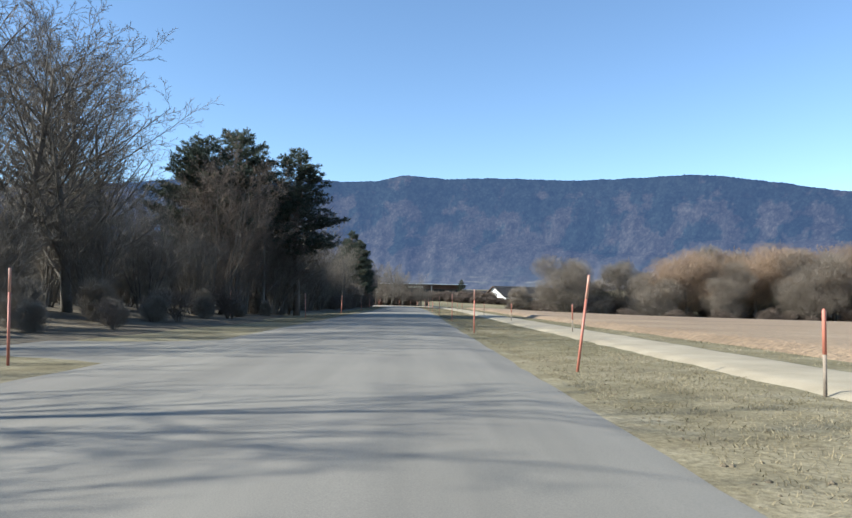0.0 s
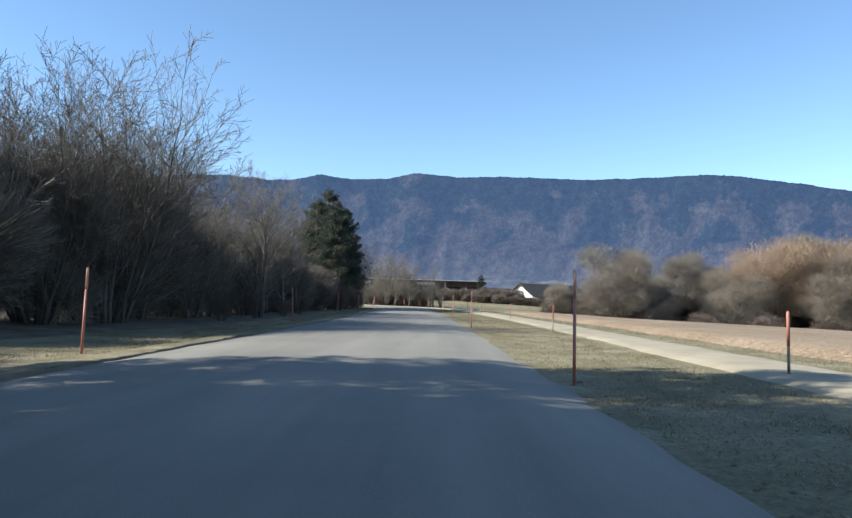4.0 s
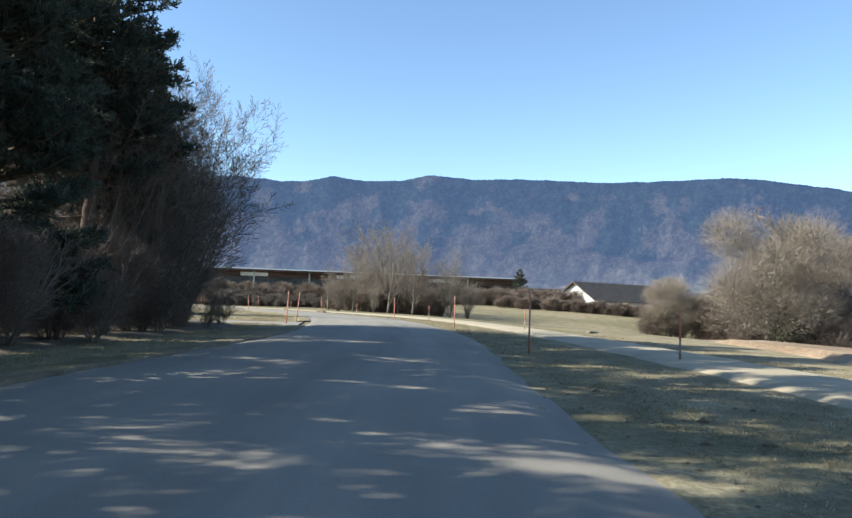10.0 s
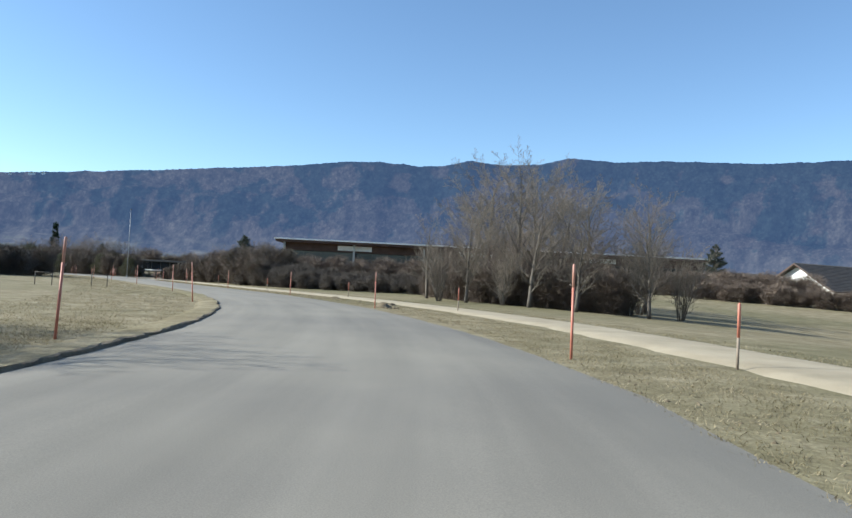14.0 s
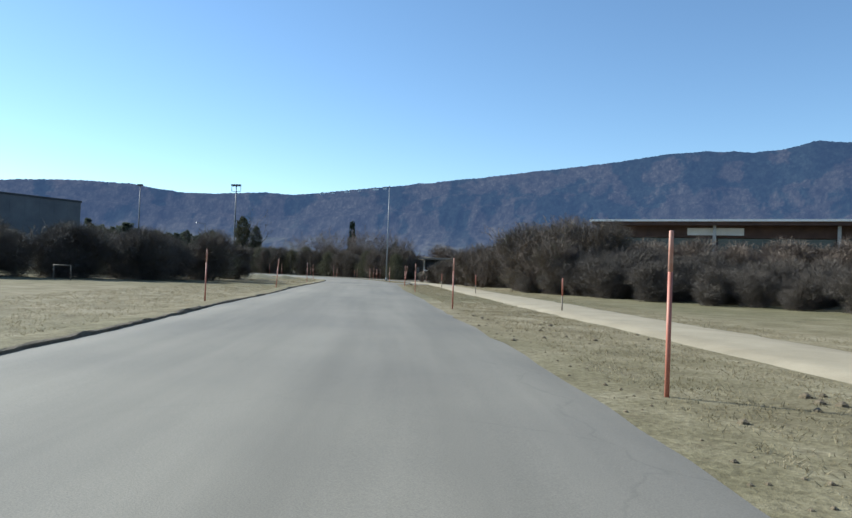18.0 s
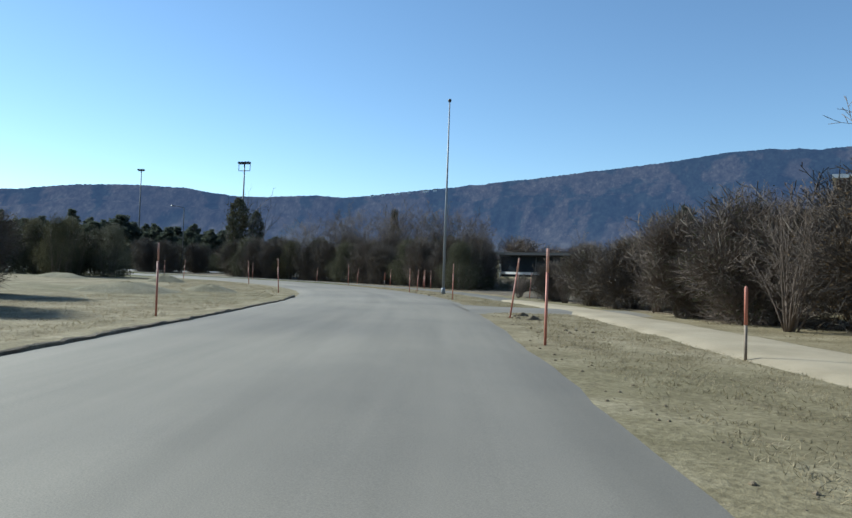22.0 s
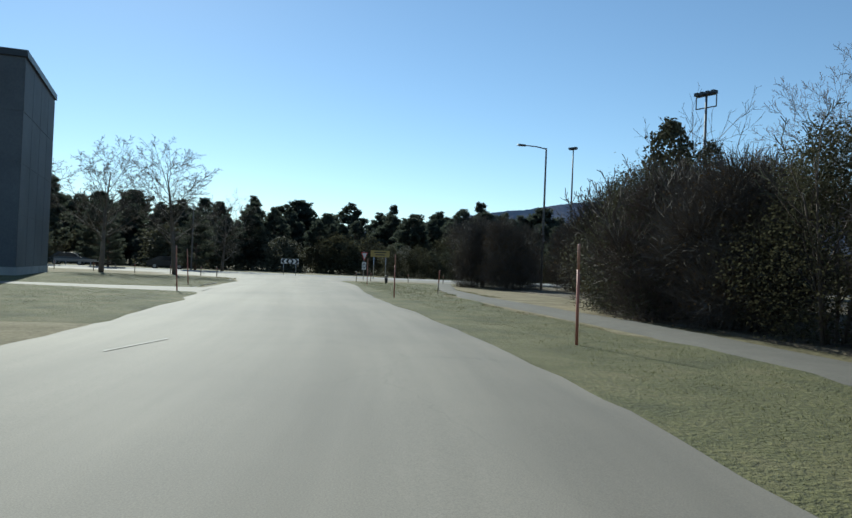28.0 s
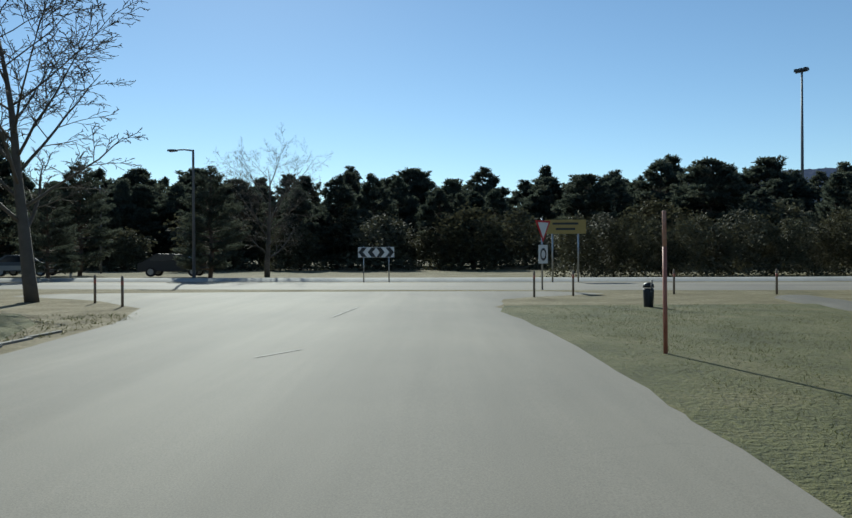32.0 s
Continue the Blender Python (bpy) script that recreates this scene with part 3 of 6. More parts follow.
def far_field():
    """The field goes on over a low rise to the foot of the far trees."""
    near = [on_road(s, d) for s, d in ((150, 11.5), (160, 13), (172, 16), (182, 22), (190, 30))] + [(4, 238)]
    away = [(70, 90), (110, 120), (150, 160), (170, 190), (160, 222), (120, 232)]
    v, f = [], []
    rows, cols = 41, 41
    for i in range(rows):
        u = i / (rows - 1) * (len(near) - 1)
        k = min(int(u), len(near) - 2)
        a = Vector(near[k]).lerp(Vector(near[k + 1]), u - k)
        b = Vector(away[k]).lerp(Vector(away[k + 1]), u - k)
        line = [a.lerp(b, j / (cols - 1)) for j in range(cols)]
        zs = ground_z([p.x for p in line], [p.y for p in line])
        v += [(p.x, p.y, float(z) + (0.26 if 0 < j < cols - 1 and 0 < i < rows - 1 else -0.1)) for j, (p, z) in enumerate(zip(line, zs))]
    for i in range(rows - 1):
        for j in range(cols - 1):
            n = i * cols + j
            f.append((n, n + 1, n + cols + 1, n + cols))
    sheet("field_far", v, f, FIELD, "ploughed brown earth reaching the far trees", "field")


far_field()
patch("wood_floor", (-26, 178), [(-26, -40, -9.2), (10, -40, -9.5), (24, -40, -8.0), (52, -40, -8.4), (64, -40, -11), (84, -40, -8.6), (112, -40, -8.2), (122, -40, -9.6), (140, -40, -7.4), (168, -40, -7.0), (178, -26, -10)],
      LITTER, "leaf litter and dead grass under the trees", "ground", 0.07)
patch("shrub_floor", (300, 404), [(300, 9, 20), (340, 7.8, 24), (365, 8.2, 22), (372, 12, 26), (404, 12, 30)], LITTER, "leaf litter under the hedge shrubs", "ground", 0.06, 3.0)

for name, s0, s1, rows in (("lawn_right", 340, 402, [(340, 1.9, 5.0), (355, 1.8, 5.4), (368, 1.4, 5.5), (376, 1.4, 5.4), (384, 1.5, 6.2), (392, 1.6, 8.4), (398, 1.4, 9.4), (402, 1.6, 10.4)]),
                           ("lawn_left", 356, 401, [(356, -12, -4.9), (366, -19, -4.8), (377, -19, -5.5), (384, -19, -5.3), (392, -19, -5.4), (398, -17, -8.5), (401, -15, -11)])):
    patch(name, (s0, s1), rows, LAWN, "short dull green lawn beside the junction", "lawn", 0.035, 2.0)

# ---- the far mountain and the low hills all round ----
SKYLINE = [(-110, 4.2), (-70, 5.0), (-45, 6.2), (-32, 7.1), (-25, 8.15), (-22, 8.8), (-19, 9.35), (-17, 9.76), (-14.7, 9.91), (-9, 9.8), (-6, 9.79), (-3, 9.97),
           (1, 10.06), (4, 9.98), (7.5, 10.3), (10, 9.72), (13, 9.62), (15.3, 9.93), (17.2, 9.38), (19, 9.28), (22, 9.45), (25, 9.36), (28, 8.87), (31, 8.5), (35, 8.05),
           (38.5, 7.56), (43, 7.0), (47, 6.5), (50, 6.08), (53.5, 5.62), (56, 5.72), (58, 5.5), (61.5, 5.33), (65.5, 5.75), (69, 5.7), (73, 5.4), (76, 4.85),
           (78.5, 4.6), (84, 3.6), (92, 2.2), (110, 1.6), (180, 1.8), (230, 2.6), (250, 4.2)]
CENTRE = (-80.0, 110.0)


def mountain():
    az = np.concatenate([np.arange(-110, -40, 0.4), np.arange(-40, 100, 0.11), np.arange(100, 250, 0.4)])
    steps = 58
    el = np.interp(az, [a for a, _ in SKYLINE], [e for _, e in SKYLINE])
    inner = (az > -40) & (az < 100)
    soft = np.hanning(17)
    el[inner] = np.convolve(np.pad(el[inner], 8, mode="edge"), soft / soft.sum(), "valid")
    verts, faces, uv = [], [], []
    for i, (a, e) in enumerate(zip(az, el)):
        ca, sa = math.cos(radians(a)), -math.sin(radians(a))
        ridge = 4300 * math.tan(radians(e))
        # spurs and gullies run down the face, and bend a little on the way
        for j in range(steps):
            u = j / (steps - 1)
            r = 1150 + 3150 * u
            rise = u ** 1.25 * (0.82 + 0.18 * u)
            x, y = CENTRE[0] + sa * r, CENTRE[1] + ca * r
            n1 = noise.fractal(Vector((x * 0.0013, y * 0.0013, 3.1)), 1.0, 2.1, 4)
            bend = noise.noise(Vector((a * 0.12, u * 2.5, 9.0))) * 1.6
            spur = abs(noise.noise(Vector(((a + bend) * 0.38, u * 0.9, 4.0)))) - 0.25
            plain_z = 1.2 + (ridge - 1.2) * rise
            z = plain_z + ((n1 * 60 - spur * 28) * u * (1 - u) * 2.2) * min(1, ridge / 200)
            if j == steps - 1:
                z += 8 * abs(noise.noise(Vector((a * 7.3, 1.7, 0)))) + 5 * noise.noise(Vector((a * 0.9, 5.2, 0)))
            if j == 0:
                z = -10
            verts.append((x, y, z))
            uv.append((radians(a) * 4300, plain_z / r * 4300))
        # behind the ridge the land falls away
        r = 4700
        verts.append((CENTRE[0] + sa * r, CENTRE[1] + ca * r, 0))
        uv.append((radians(a) * 4300, 0))
    k = steps + 1
    for i in range(len(az)):
        for j in range(steps):
            n, m = i * k + j, ((i + 1) % len(az)) * k + j
            faces.append((n, m, m + 1, n + 1))
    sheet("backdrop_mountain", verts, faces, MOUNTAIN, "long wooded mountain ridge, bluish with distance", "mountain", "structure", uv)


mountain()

# ---- plants: each kind is grown once or a few times, then copied ----


def grow(rng, out, start, way, length, radius, level, spec):
    """A limb with its side shoots. out: lists of (points, radii) by level."""
    steps = spec["steps"][level]
    pts, rad = [Vector(start)], [radius]
    d = Vector(way).normalized()
    tip = radius * spec["taper"][level]
    for i in range(steps):
        d = (d + Vector(rng.normal(0, spec["wobble"][level], 3)) + Vector((0, 0, spec["lift"][level]))).normalized()
        pts.append(pts[-1] + d * (length / steps))
        rad.append(radius + (tip - radius) * (i + 1) / steps)
    out[level].append((pts, [max(r, spec["least"]) for r in rad]))
    if level + 1 >= len(spec["steps"]):
        return
    count = spec["count"][level]
    first = spec["bare"][level]
    spin = rng.uniform(0, 6.28)
    for c in range(count):
        u = first + (1 - first) * ((c + rng.uniform(0.1, 0.9)) / count)
        k = min(int(u * steps), steps - 1)
        base = pts[k].lerp(pts[k + 1], u * steps - k)
        axis_way = (pts[k + 1] - pts[k]).normalized()
        spin += 2.4 + rng.uniform(-0.5, 0.5)
        side = axis_way.orthogonal().normalized()
        side = (Matrix.Rotation(spin, 3, axis_way) @ side)
        ang = radians(spec["angle"][level] + rng.uniform(-12, 12))
        way2 = axis_way * math.cos(ang) + side * math.sin(ang)
        shape = spec["shape"][level]
        share = (1 - shape) + shape * math.sin(math.pi * (0.18 + 0.74 * (1 - u))) if level == 0 else 1 - shape * u
        grow(rng, out, base, way2, length * spec["ratio"][level] * share * rng.uniform(0.75, 1.2), rad[k] * spec["thin"][level], level + 1, spec)


TALL = dict(steps=[10, 7, 5, 3, 2], taper=[0.15, 0.2, 0.3, 0.4, 0.5], wobble=[0.03, 0.055, 0.075, 0.09, 0.10], lift=[0.02, 0.05, 0.04, 0.03, 0.02], count=[26, 10, 6, 4],
            bare=[0.14, 0.12, 0.12, 0.1], angle=[44, 38, 38, 36], ratio=[0.46, 0.42, 0.44, 0.5], thin=[0.40, 0.45, 0.5, 0.6], shape=[0.55, 0.5, 0.45, 0.4], least=0.0075)
ROUND = dict(TALL, count=[18, 9, 6, 4], bare=[0.18, 0.2, 0.15, 0.1], angle=[58, 45, 42, 40], ratio=[0.62, 0.5, 0.48, 0.5], lift=[0.02, 0.05, 0.03, 0.02, 0.0])
PLANE = dict(TALL, least=0.009, count=[20, 9, 6, 4], bare=[0.24, 0.2, 0.12, 0.1], angle=[44, 40, 40, 38], ratio=[0.46, 0.44, 0.44, 0.5], thin=[0.42, 0.46, 0.5, 0.6], lift=[0.01, 0.05, 0.02, -0.02, -0.04], wobble=[0.03, 0.07, 0.10, 0.12, 0.14])
BUSHY = dict(TALL, steps=[7, 4, 3, 2], taper=[0.25, 0.3, 0.4, 0.5], wobble=[0.05, 0.08, 0.10, 0.11], lift=[0.04, 0.05, 0.03, 0.02], count=[11, 7, 5], bare=[0.10, 0.12, 0.12],
             angle=[32, 34, 36], ratio=[0.46, 0.48, 0.52], thin=[0.5, 0.55, 0.65], shape=[0.4, 0.45, 0.4], least=0.006)


FAR = dict(ROUND, count=[18, 9, 6, 4], least=0.022, bare=[0.12, 0.2, 0.2, 0.15], ratio=[0.60, 0.5, 0.5, 0.6])
LIGHT = dict(BUSHY, count=[7, 5, 3], steps=[4, 2, 2, 1], least=0.009)


def limbs_mesh(name, levels, material, sides):
    sh = Shape()
    for group, k in zip(levels, sides):
        for pts, rad in group:
            sh.tube(pts, rad, k, cap=k > 3)
    return sh.mesh(name, material, True)


def leaf_cluster(sh, rng, c, reach, count, size):
    for _ in range(count):
        p = Vector(c) + Vector(rng.normal(0, reach, 3))
        a = Vector(rng.normal(0, 1, 3)).normalized() * size * rng.uniform(0.6, 1.3)
        b = a.orthogonal().normalized() * a.length * rng.uniform(0.45, 0.8)
        n = len(sh.v)
        sh.v += [tuple(p - a), tuple(p + b), tuple(p + a), tuple(p - b)]
        sh.f.append((n, n + 1, n + 2, n + 3))


PROTO = {}


def bare_tree(key, height, spec, seed, bark=BARK, twig=TWIG, stems=1, girth=0.018):
    rng = np.random.default_rng(seed)
    levels = [[] for _ in spec["steps"]]
    for k in range(stems):
        a = rng.uniform(0, 6.28)
        out = (0 if stems == 1 else rng.uniform(0.1, 0.45) * height * 0.12)
        lean = 0.03 if stems == 1 else rng.uniform(0.08, 0.42)
        grow(rng, levels, (math.cos(a) * out, math.sin(a) * out, -0.1), (math.cos(a) * lean, math.sin(a) * lean, 1), height * (0.86 if stems == 1 else rng.uniform(0.6, 0.95)),
             height * girth, 0, spec)
    cut = 2 if len(levels) > 4 or stems == 1 else 1
    PROTO[key] = ("tree", limbs_mesh("trunk", levels[:cut], bark, [8, 5]), limbs_mesh("crown", levels[cut:], twig, [4, 3, 3, 3]))


def pine_tree(key, height, seed, crown_from=0.35, spread=0.22, needles=NEEDLE, cone=0.35, blades=12, reach_of=0.24, half=0.018, gap=0.30, whorl=0.032):
    """A pine: whorls of limbs that carry flat pads of bushy shoots."""
    rng = np.random.default_rng(seed)
    trunk, crown = Shape(), Shape()
    pts = [Vector((0.12 * math.sin(i * 1.3 + seed), 0.12 * math.cos(i * 0.9), height * i / 8 - 0.1 * (i == 0))) for i in range(9)]
    trunk.tube(pts, [height * 0.015 * (1 - 0.88 * i / 8) + 0.02 for i in range(9)], 8)
    ends, ways = [], []
    z = height * 0.10
    while z < height * 0.985:
        u = z / height
        inside = max(0.0, (u - crown_from) / (1 - crown_from))
        full = math.sin(math.pi * min(1, 0.25 + 0.75 * inside)) ** 0.75 if inside > 0 else 0
        reach = height * spread * (full * (1 - cone) + cone * (1 - inside)) if inside > 0 else height * spread * 0.5
        for k in range(rng.integers(4, 7)):
            a = rng.uniform(0, 6.28)
            length = max(0.4, reach * rng.uniform(0.5, 1.12))
            if inside <= 0 and rng.random() < 0.6:
                continue
            base = Vector((0, 0, z + rng.uniform(-0.25, 0.25)))
            d = Vector((math.cos(a), math.sin(a), 0.05 + 0.75 * inside ** 1.5 - (0.15 if inside <= 0 else 0))).normalized()
            mid = base + d * length * 0.55
            tip = mid + (d + Vector((0, 0, 0.28))).normalized() * length * 0.45
            trunk.tube([base, mid, tip], [0.02 + 0.018 * length, 0.012 + 0.010 * length, 0.010], 4, False)
            if inside <= 0:
                continue
            side = Vector((-d.y, d.x, 0)).normalized()
            pairs = max(2, int(length / gap))
            for c in range(pairs):
                w = 0.34 + 0.66 * (c + rng.random()) / pairs
                p = base.lerp(mid, w / 0.55) if w < 0.55 else mid.lerp(tip, (w - 0.55) / 0.45)
                for sgn in (-1, 1):
                    shoot = (d * 0.8 + side * sgn * rng.uniform(0.5, 1.1) + Vector((0, 0, rng.uniform(-0.25, 0.75)))).normalized()
                    far = (0.30 * length * (1.15 - w) + 0.22) * rng.uniform(0.7, 1.3)
                    for q in range(1 + int(far / gap)):
                        ends.append(p + shoot * far * (1 - 0.42 * q) + Vector(rng.normal(0, 0.05, 3)))
                        ways.append(shoot + Vector((0, 0, 0.5)))
            ends.append(tip)
            ways.append(d + Vector((0, 0, 0.7)))
        z += height * whorl
    for _ in range(14):
        ends.append(Vector((rng.normal(0, 0.22), rng.normal(0, 0.22), height * 0.985 + rng.normal(0, 0.25))))
        ways.append(Vector((0, 0, 1)))
    e, w = np.repeat(np.array([tuple(p) for p in ends]), blades, 0), np.repeat(np.array([tuple(p) for p in ways]), blades, 0)
    d = rng.normal(0, 0.75, e.shape) + w
    d /= np.linalg.norm(d, axis=1)[:, None]
    side = np.cross(d, rng.normal(0, 1, e.shape))
    side *= (half * rng.uniform(0.7, 1.3, len(e)) / np.linalg.norm(side, axis=1))[:, None]
    q = e + d * (reach_of * rng.uniform(0.6, 1.2, len(e)))[:, None]
    crown.v = np.stack([e - side * 0.6, e + side * 0.6, q + side, q - side], 1).reshape(-1, 3).tolist()
    crown.f = np.arange(4 * len(e)).reshape(-1, 4).tolist()
    PROTO[key] = ("pine", trunk.mesh("trunk", PINE_BARK, True), crown.mesh("crown", needles))


def leafy_bush(key, height, width, seed, leaf, twig, count=420, size=0.07, pillar=False):
    rng = np.random.default_rng(seed)
    levels = [[] for _ in LIGHT["steps"]]
    for k in range(6):
        a = rng.uniform(0, 6.28)
        r = rng.uniform(0, width * 0.25)
        lean = rng.uniform(0.03, 0.12 if pillar else 0.5)
        grow(rng, levels, (math.cos(a) * r, math.sin(a) * r, -0.1), (math.cos(a) * lean, math.sin(a) * lean, 1), height * rng.uniform(0.55, 0.9), height * 0.012, 0, LIGHT)
    crown = Shape()
    for _ in range(count):
        u = rng.uniform(0.03, 1)
        wide = width * 0.5 * (1 - u ** 2.6) ** 0.5 * (0.85 + 0.25 * math.sin(u * 9 + seed))
        a, r = rng.uniform(0, 6.28), math.sqrt(rng.uniform(0.25, 1.05))
        leaf_cluster(crown, rng, (math.cos(a) * wide * r, math.sin(a) * wide * r, u * height), 0.18, 7, size)
    for g in levels[2:]:
        for pts, rad in g:
            crown.tube(pts, rad, 3, False)
    PROTO[key] = ("bush", limbs_mesh("stem", levels[:2], twig, [5, 3]), crown.mesh("foliage", leaf))


def winter_crown(key, height, width, seed, twig, blobs=9, twigs=14000, thick=0.07, length=1.3, low=0.22, bark=BARK, leaf=None, leaves=0, spec=None, kind="tree", stems=1, lump=(0.22, 0.30)):
    """A crown of many fine bare twigs in rounded masses."""
    rng = np.random.default_rng(seed)
    spec = spec or dict(FAR, count=[14, 7, 4, 2], ratio=[0.40, 0.45, 0.5, 0.6], angle=[52, 45, 42, 40])
    levels = [[] for _ in spec["steps"]]
    for k in range(stems):
        a = rng.uniform(0, 6.28)
        lean = 0.03 if stems == 1 else rng.uniform(0.1, 0.5)
        grow(rng, levels, (0.1 * stems * math.cos(a) * 0.5, 0.1 * stems * math.sin(a) * 0.5, -0.1), (math.cos(a) * lean, math.sin(a) * lean, 1), height * 0.8, height * (0.026 if stems == 1 else 0.012), 0, spec)
    crown = Shape()
    masses = []
    for b in range(blobs):
        a, r = rng.uniform(0, 6.28), math.sqrt(rng.uniform(0.02, 1.0))
        u = low + (0.86 - low) * (b + rng.uniform(0.2, 0.8)) / blobs
        wide = math.sin(math.pi * (0.22 + 0.62 * (u - low) / (1 - low))) ** 0.7
        size = width * rng.uniform(*lump)
        reach = max(0.0, width * 0.5 * wide - size * 0.8)
        masses.append((Vector((math.cos(a) * r * reach, math.sin(a) * r * reach, u * height)), size))
    weight = np.array([m[1] ** 2 for m in masses])
    pick = rng.choice(len(masses), twigs, p=weight / weight.sum())
    dirs = rng.normal(0, 1, (twigs, 3))
    dirs /= np.linalg.norm(dirs, axis=1)[:, None]
    cen = np.array([tuple(m[0]) for m in masses])[pick]
    rad = np.array([m[1] for m in masses])[pick]
    p = cen + dirs * (rad * rng.uniform(0.25, 0.92, twigs))[:, None] * np.array([1, 1, 0.85])
    p[:, 2] = np.abs(p[:, 2])
    way = dirs + rng.normal(0, 0.4, (twigs, 3)) + np.array([0, 0, 0.55])
    way /= np.linalg.norm(way, axis=1)[:, None]
    q = p + way * (length * rng.uniform(0.4, 1.25, twigs))[:, None]
    side = np.cross(way, rng.normal(0, 1, (twigs, 3)))
    side *= (thick * 0.5 * rng.uniform(0.5, 1.5, twigs) / np.linalg.norm(side, axis=1))[:, None]
    v = np.stack([p - side, p + side, q], 1).reshape(-1, 3)
    crown.v = v.tolist()
    crown.f = np.arange(3 * twigs).reshape(-1, 3).tolist()
    for g in levels[2:]:
        for pts, rr in g:
            crown.tube(pts, rr, 3, False)
    if leaf is not None:
        crown2 = Shape()
        for i in rng.choice(twigs, leaves):
            leaf_cluster(crown2, rng, p[i] * 0.5 + q[i] * 0.5, 0.10, 6, 0.03)
        me = crown.mesh("foliage" if kind == "bush" else "crown", twig)
        me.materials.append(leaf)
        n = len(me.polygons)
        both = bpy.data.meshes.new("foliage" if kind == "bush" else "crown")
        both.from_pydata(crown.v + crown2.v, [], [tuple(x) for x in crown.f] + [tuple(i + len(crown.v) for i in fc) for fc in crown2.f])
        both.materials.append(twig)
        both.materials.append(leaf)
        index = np.zeros(len(both.polygons), dtype=np.int32)
        index[n:] = 1
        both.polygons.foreach_set("material_index", index)
        both.update()
        bpy.data.meshes.remove(me)
        me = both
    else:
        me = crown.mesh("foliage" if kind == "bush" else "crown", twig)
    PROTO[key] = (kind, limbs_mesh("stem" if kind == "bush" else "trunk", levels[:2], bark, [7, 4]), me)


def hedge_row(name, key, spots, label, category="hedge"):
    """Many grown shrubs run together into one far hedge; spots: (x, y, size, wide)."""
    me = PROTO[key][2]
    n, loops = len(me.vertices), len(me.loops)
    co = np.empty(n * 3)
    me.vertices.foreach_get("co", co)
    co = co.reshape(-1, 3)
    idx = np.empty(loops, dtype=np.int32)
    me.loops.foreach_get("vertex_index", idx)
    start = np.empty(len(me.polygons), dtype=np.int32)
    me.polygons.foreach_get("loop_start", start)
    allv, alli, alls = [], [], []
    for k, (x, y, size, wide) in enumerate(spots):
        a = k * 2.399
        c, s = math.cos(a) * size * wide, math.sin(a) * size * wide
        allv.append(np.c_[co[:, 0] * c - co[:, 1] * s + x, co[:, 0] * s + co[:, 1] * c + y, co[:, 2] * size + gz(x, y)])
        alli.append(idx + k * n)
        alls.append(start + k * loops)
    out = bpy.data.meshes.new(name)
    v, i, s = np.concatenate(allv), np.concatenate(alli), np.concatenate(alls)
    out.vertices.add(len(v))
    out.vertices.foreach_set("co", v.ravel())
    out.loops.add(len(i))
    out.loops.foreach_set("vertex_index", i)
    out.polygons.add(len(s))
    out.polygons.foreach_set("loop_start", s)
    out.update(calc_edges=True)
    out.materials.append(me.materials[0])
    return tagged(new(name, out), label, category, "", "stuff")


def plant(key, x, y, size=1.0, turn=None, label="", category="", group="", name="", wide=1.0, sink=0.0):
    """A copy of a grown plant at a place; size scales it."""
    rng = random.Random(int(x * 73 + y * 191))
    kind, first, second = PROTO[key]
    ob = new(name or {"tree": "bare_tree", "pine": "pine_tree", "bush": "bush"}[kind])
    ob.matrix_world = pose(x, y, gz(x, y) - sink, 0, 0, rng.uniform(0, 360) if turn is None else turn) @ Matrix.Diagonal((size * wide, size * wide, size, 1))
    for me, nm in ((first, first.name.split(".")[0]), (second, second.name.split(".")[0])):
        o = new(nm, me)
        o.parent = ob
        if nm == "stem" or key.startswith(("thicket", "brush", "wood_bush")) or nm in ("crown", "foliage"):
            tagged(o, kind="stuff")
    return tagged(ob, label, category or {"tree": "tree", "pine": "pine tree", "bush": "bush"}[kind], group)


bare_tree("tall_a", 14, TALL, 11)
bare_tree("tall_b", 14, TALL, 12)
bare_tree("tall_c", 14, dict(TALL, angle=[34, 36, 38, 36], count=[17, 7, 5, 3]), 13)
bare_tree("round_b", 12, ROUND, 22, girth=0.025)
winter_crown("far_a", 12, 13, 24, TWIG, blobs=30, twigs=90000, thick=0.017, length=0.6, low=0.26, lump=(0.15, 0.22))
winter_crown("far_b", 12, 11.5, 25, TWIG, blobs=26, twigs=80000, thick=0.017, length=0.6, low=0.24, lump=(0.15, 0.22))
winter_crown("gold_a", 14, 18, 23, TWIG_GOLD, blobs=34, twigs=100000, thick=0.019, length=0.65, low=0.28, lump=(0.13, 0.20))
winter_crown("wood_bush", 5, 5, 26, TWIG, 12, 20000, 0.016, 0.85, 0.12, BARK, spec=LIGHT, kind="bush", stems=9)
winter_crown("wood_bush_b", 5, 5, 27, TWIG_RED, 12, 20000, 0.016, 0.8, 0.12, TWIG_RED, spec=LIGHT, kind="bush", stems=9)
winter_crown("far_shrub", 3.6, 4.2, 65, TWIG_RED, 10, 8500, 0.032, 0.5, 0.1, TWIG_RED, spec=LIGHT, kind="bush", stems=5)
winter_crown("path_shrub", 3.6, 4.2, 67, TWIG_DARK, 14, 13000, 0.018, 0.42, 0.06, TWIG_DARK, spec=LIGHT, kind="bush", stems=4, lump=(0.2, 0.27))
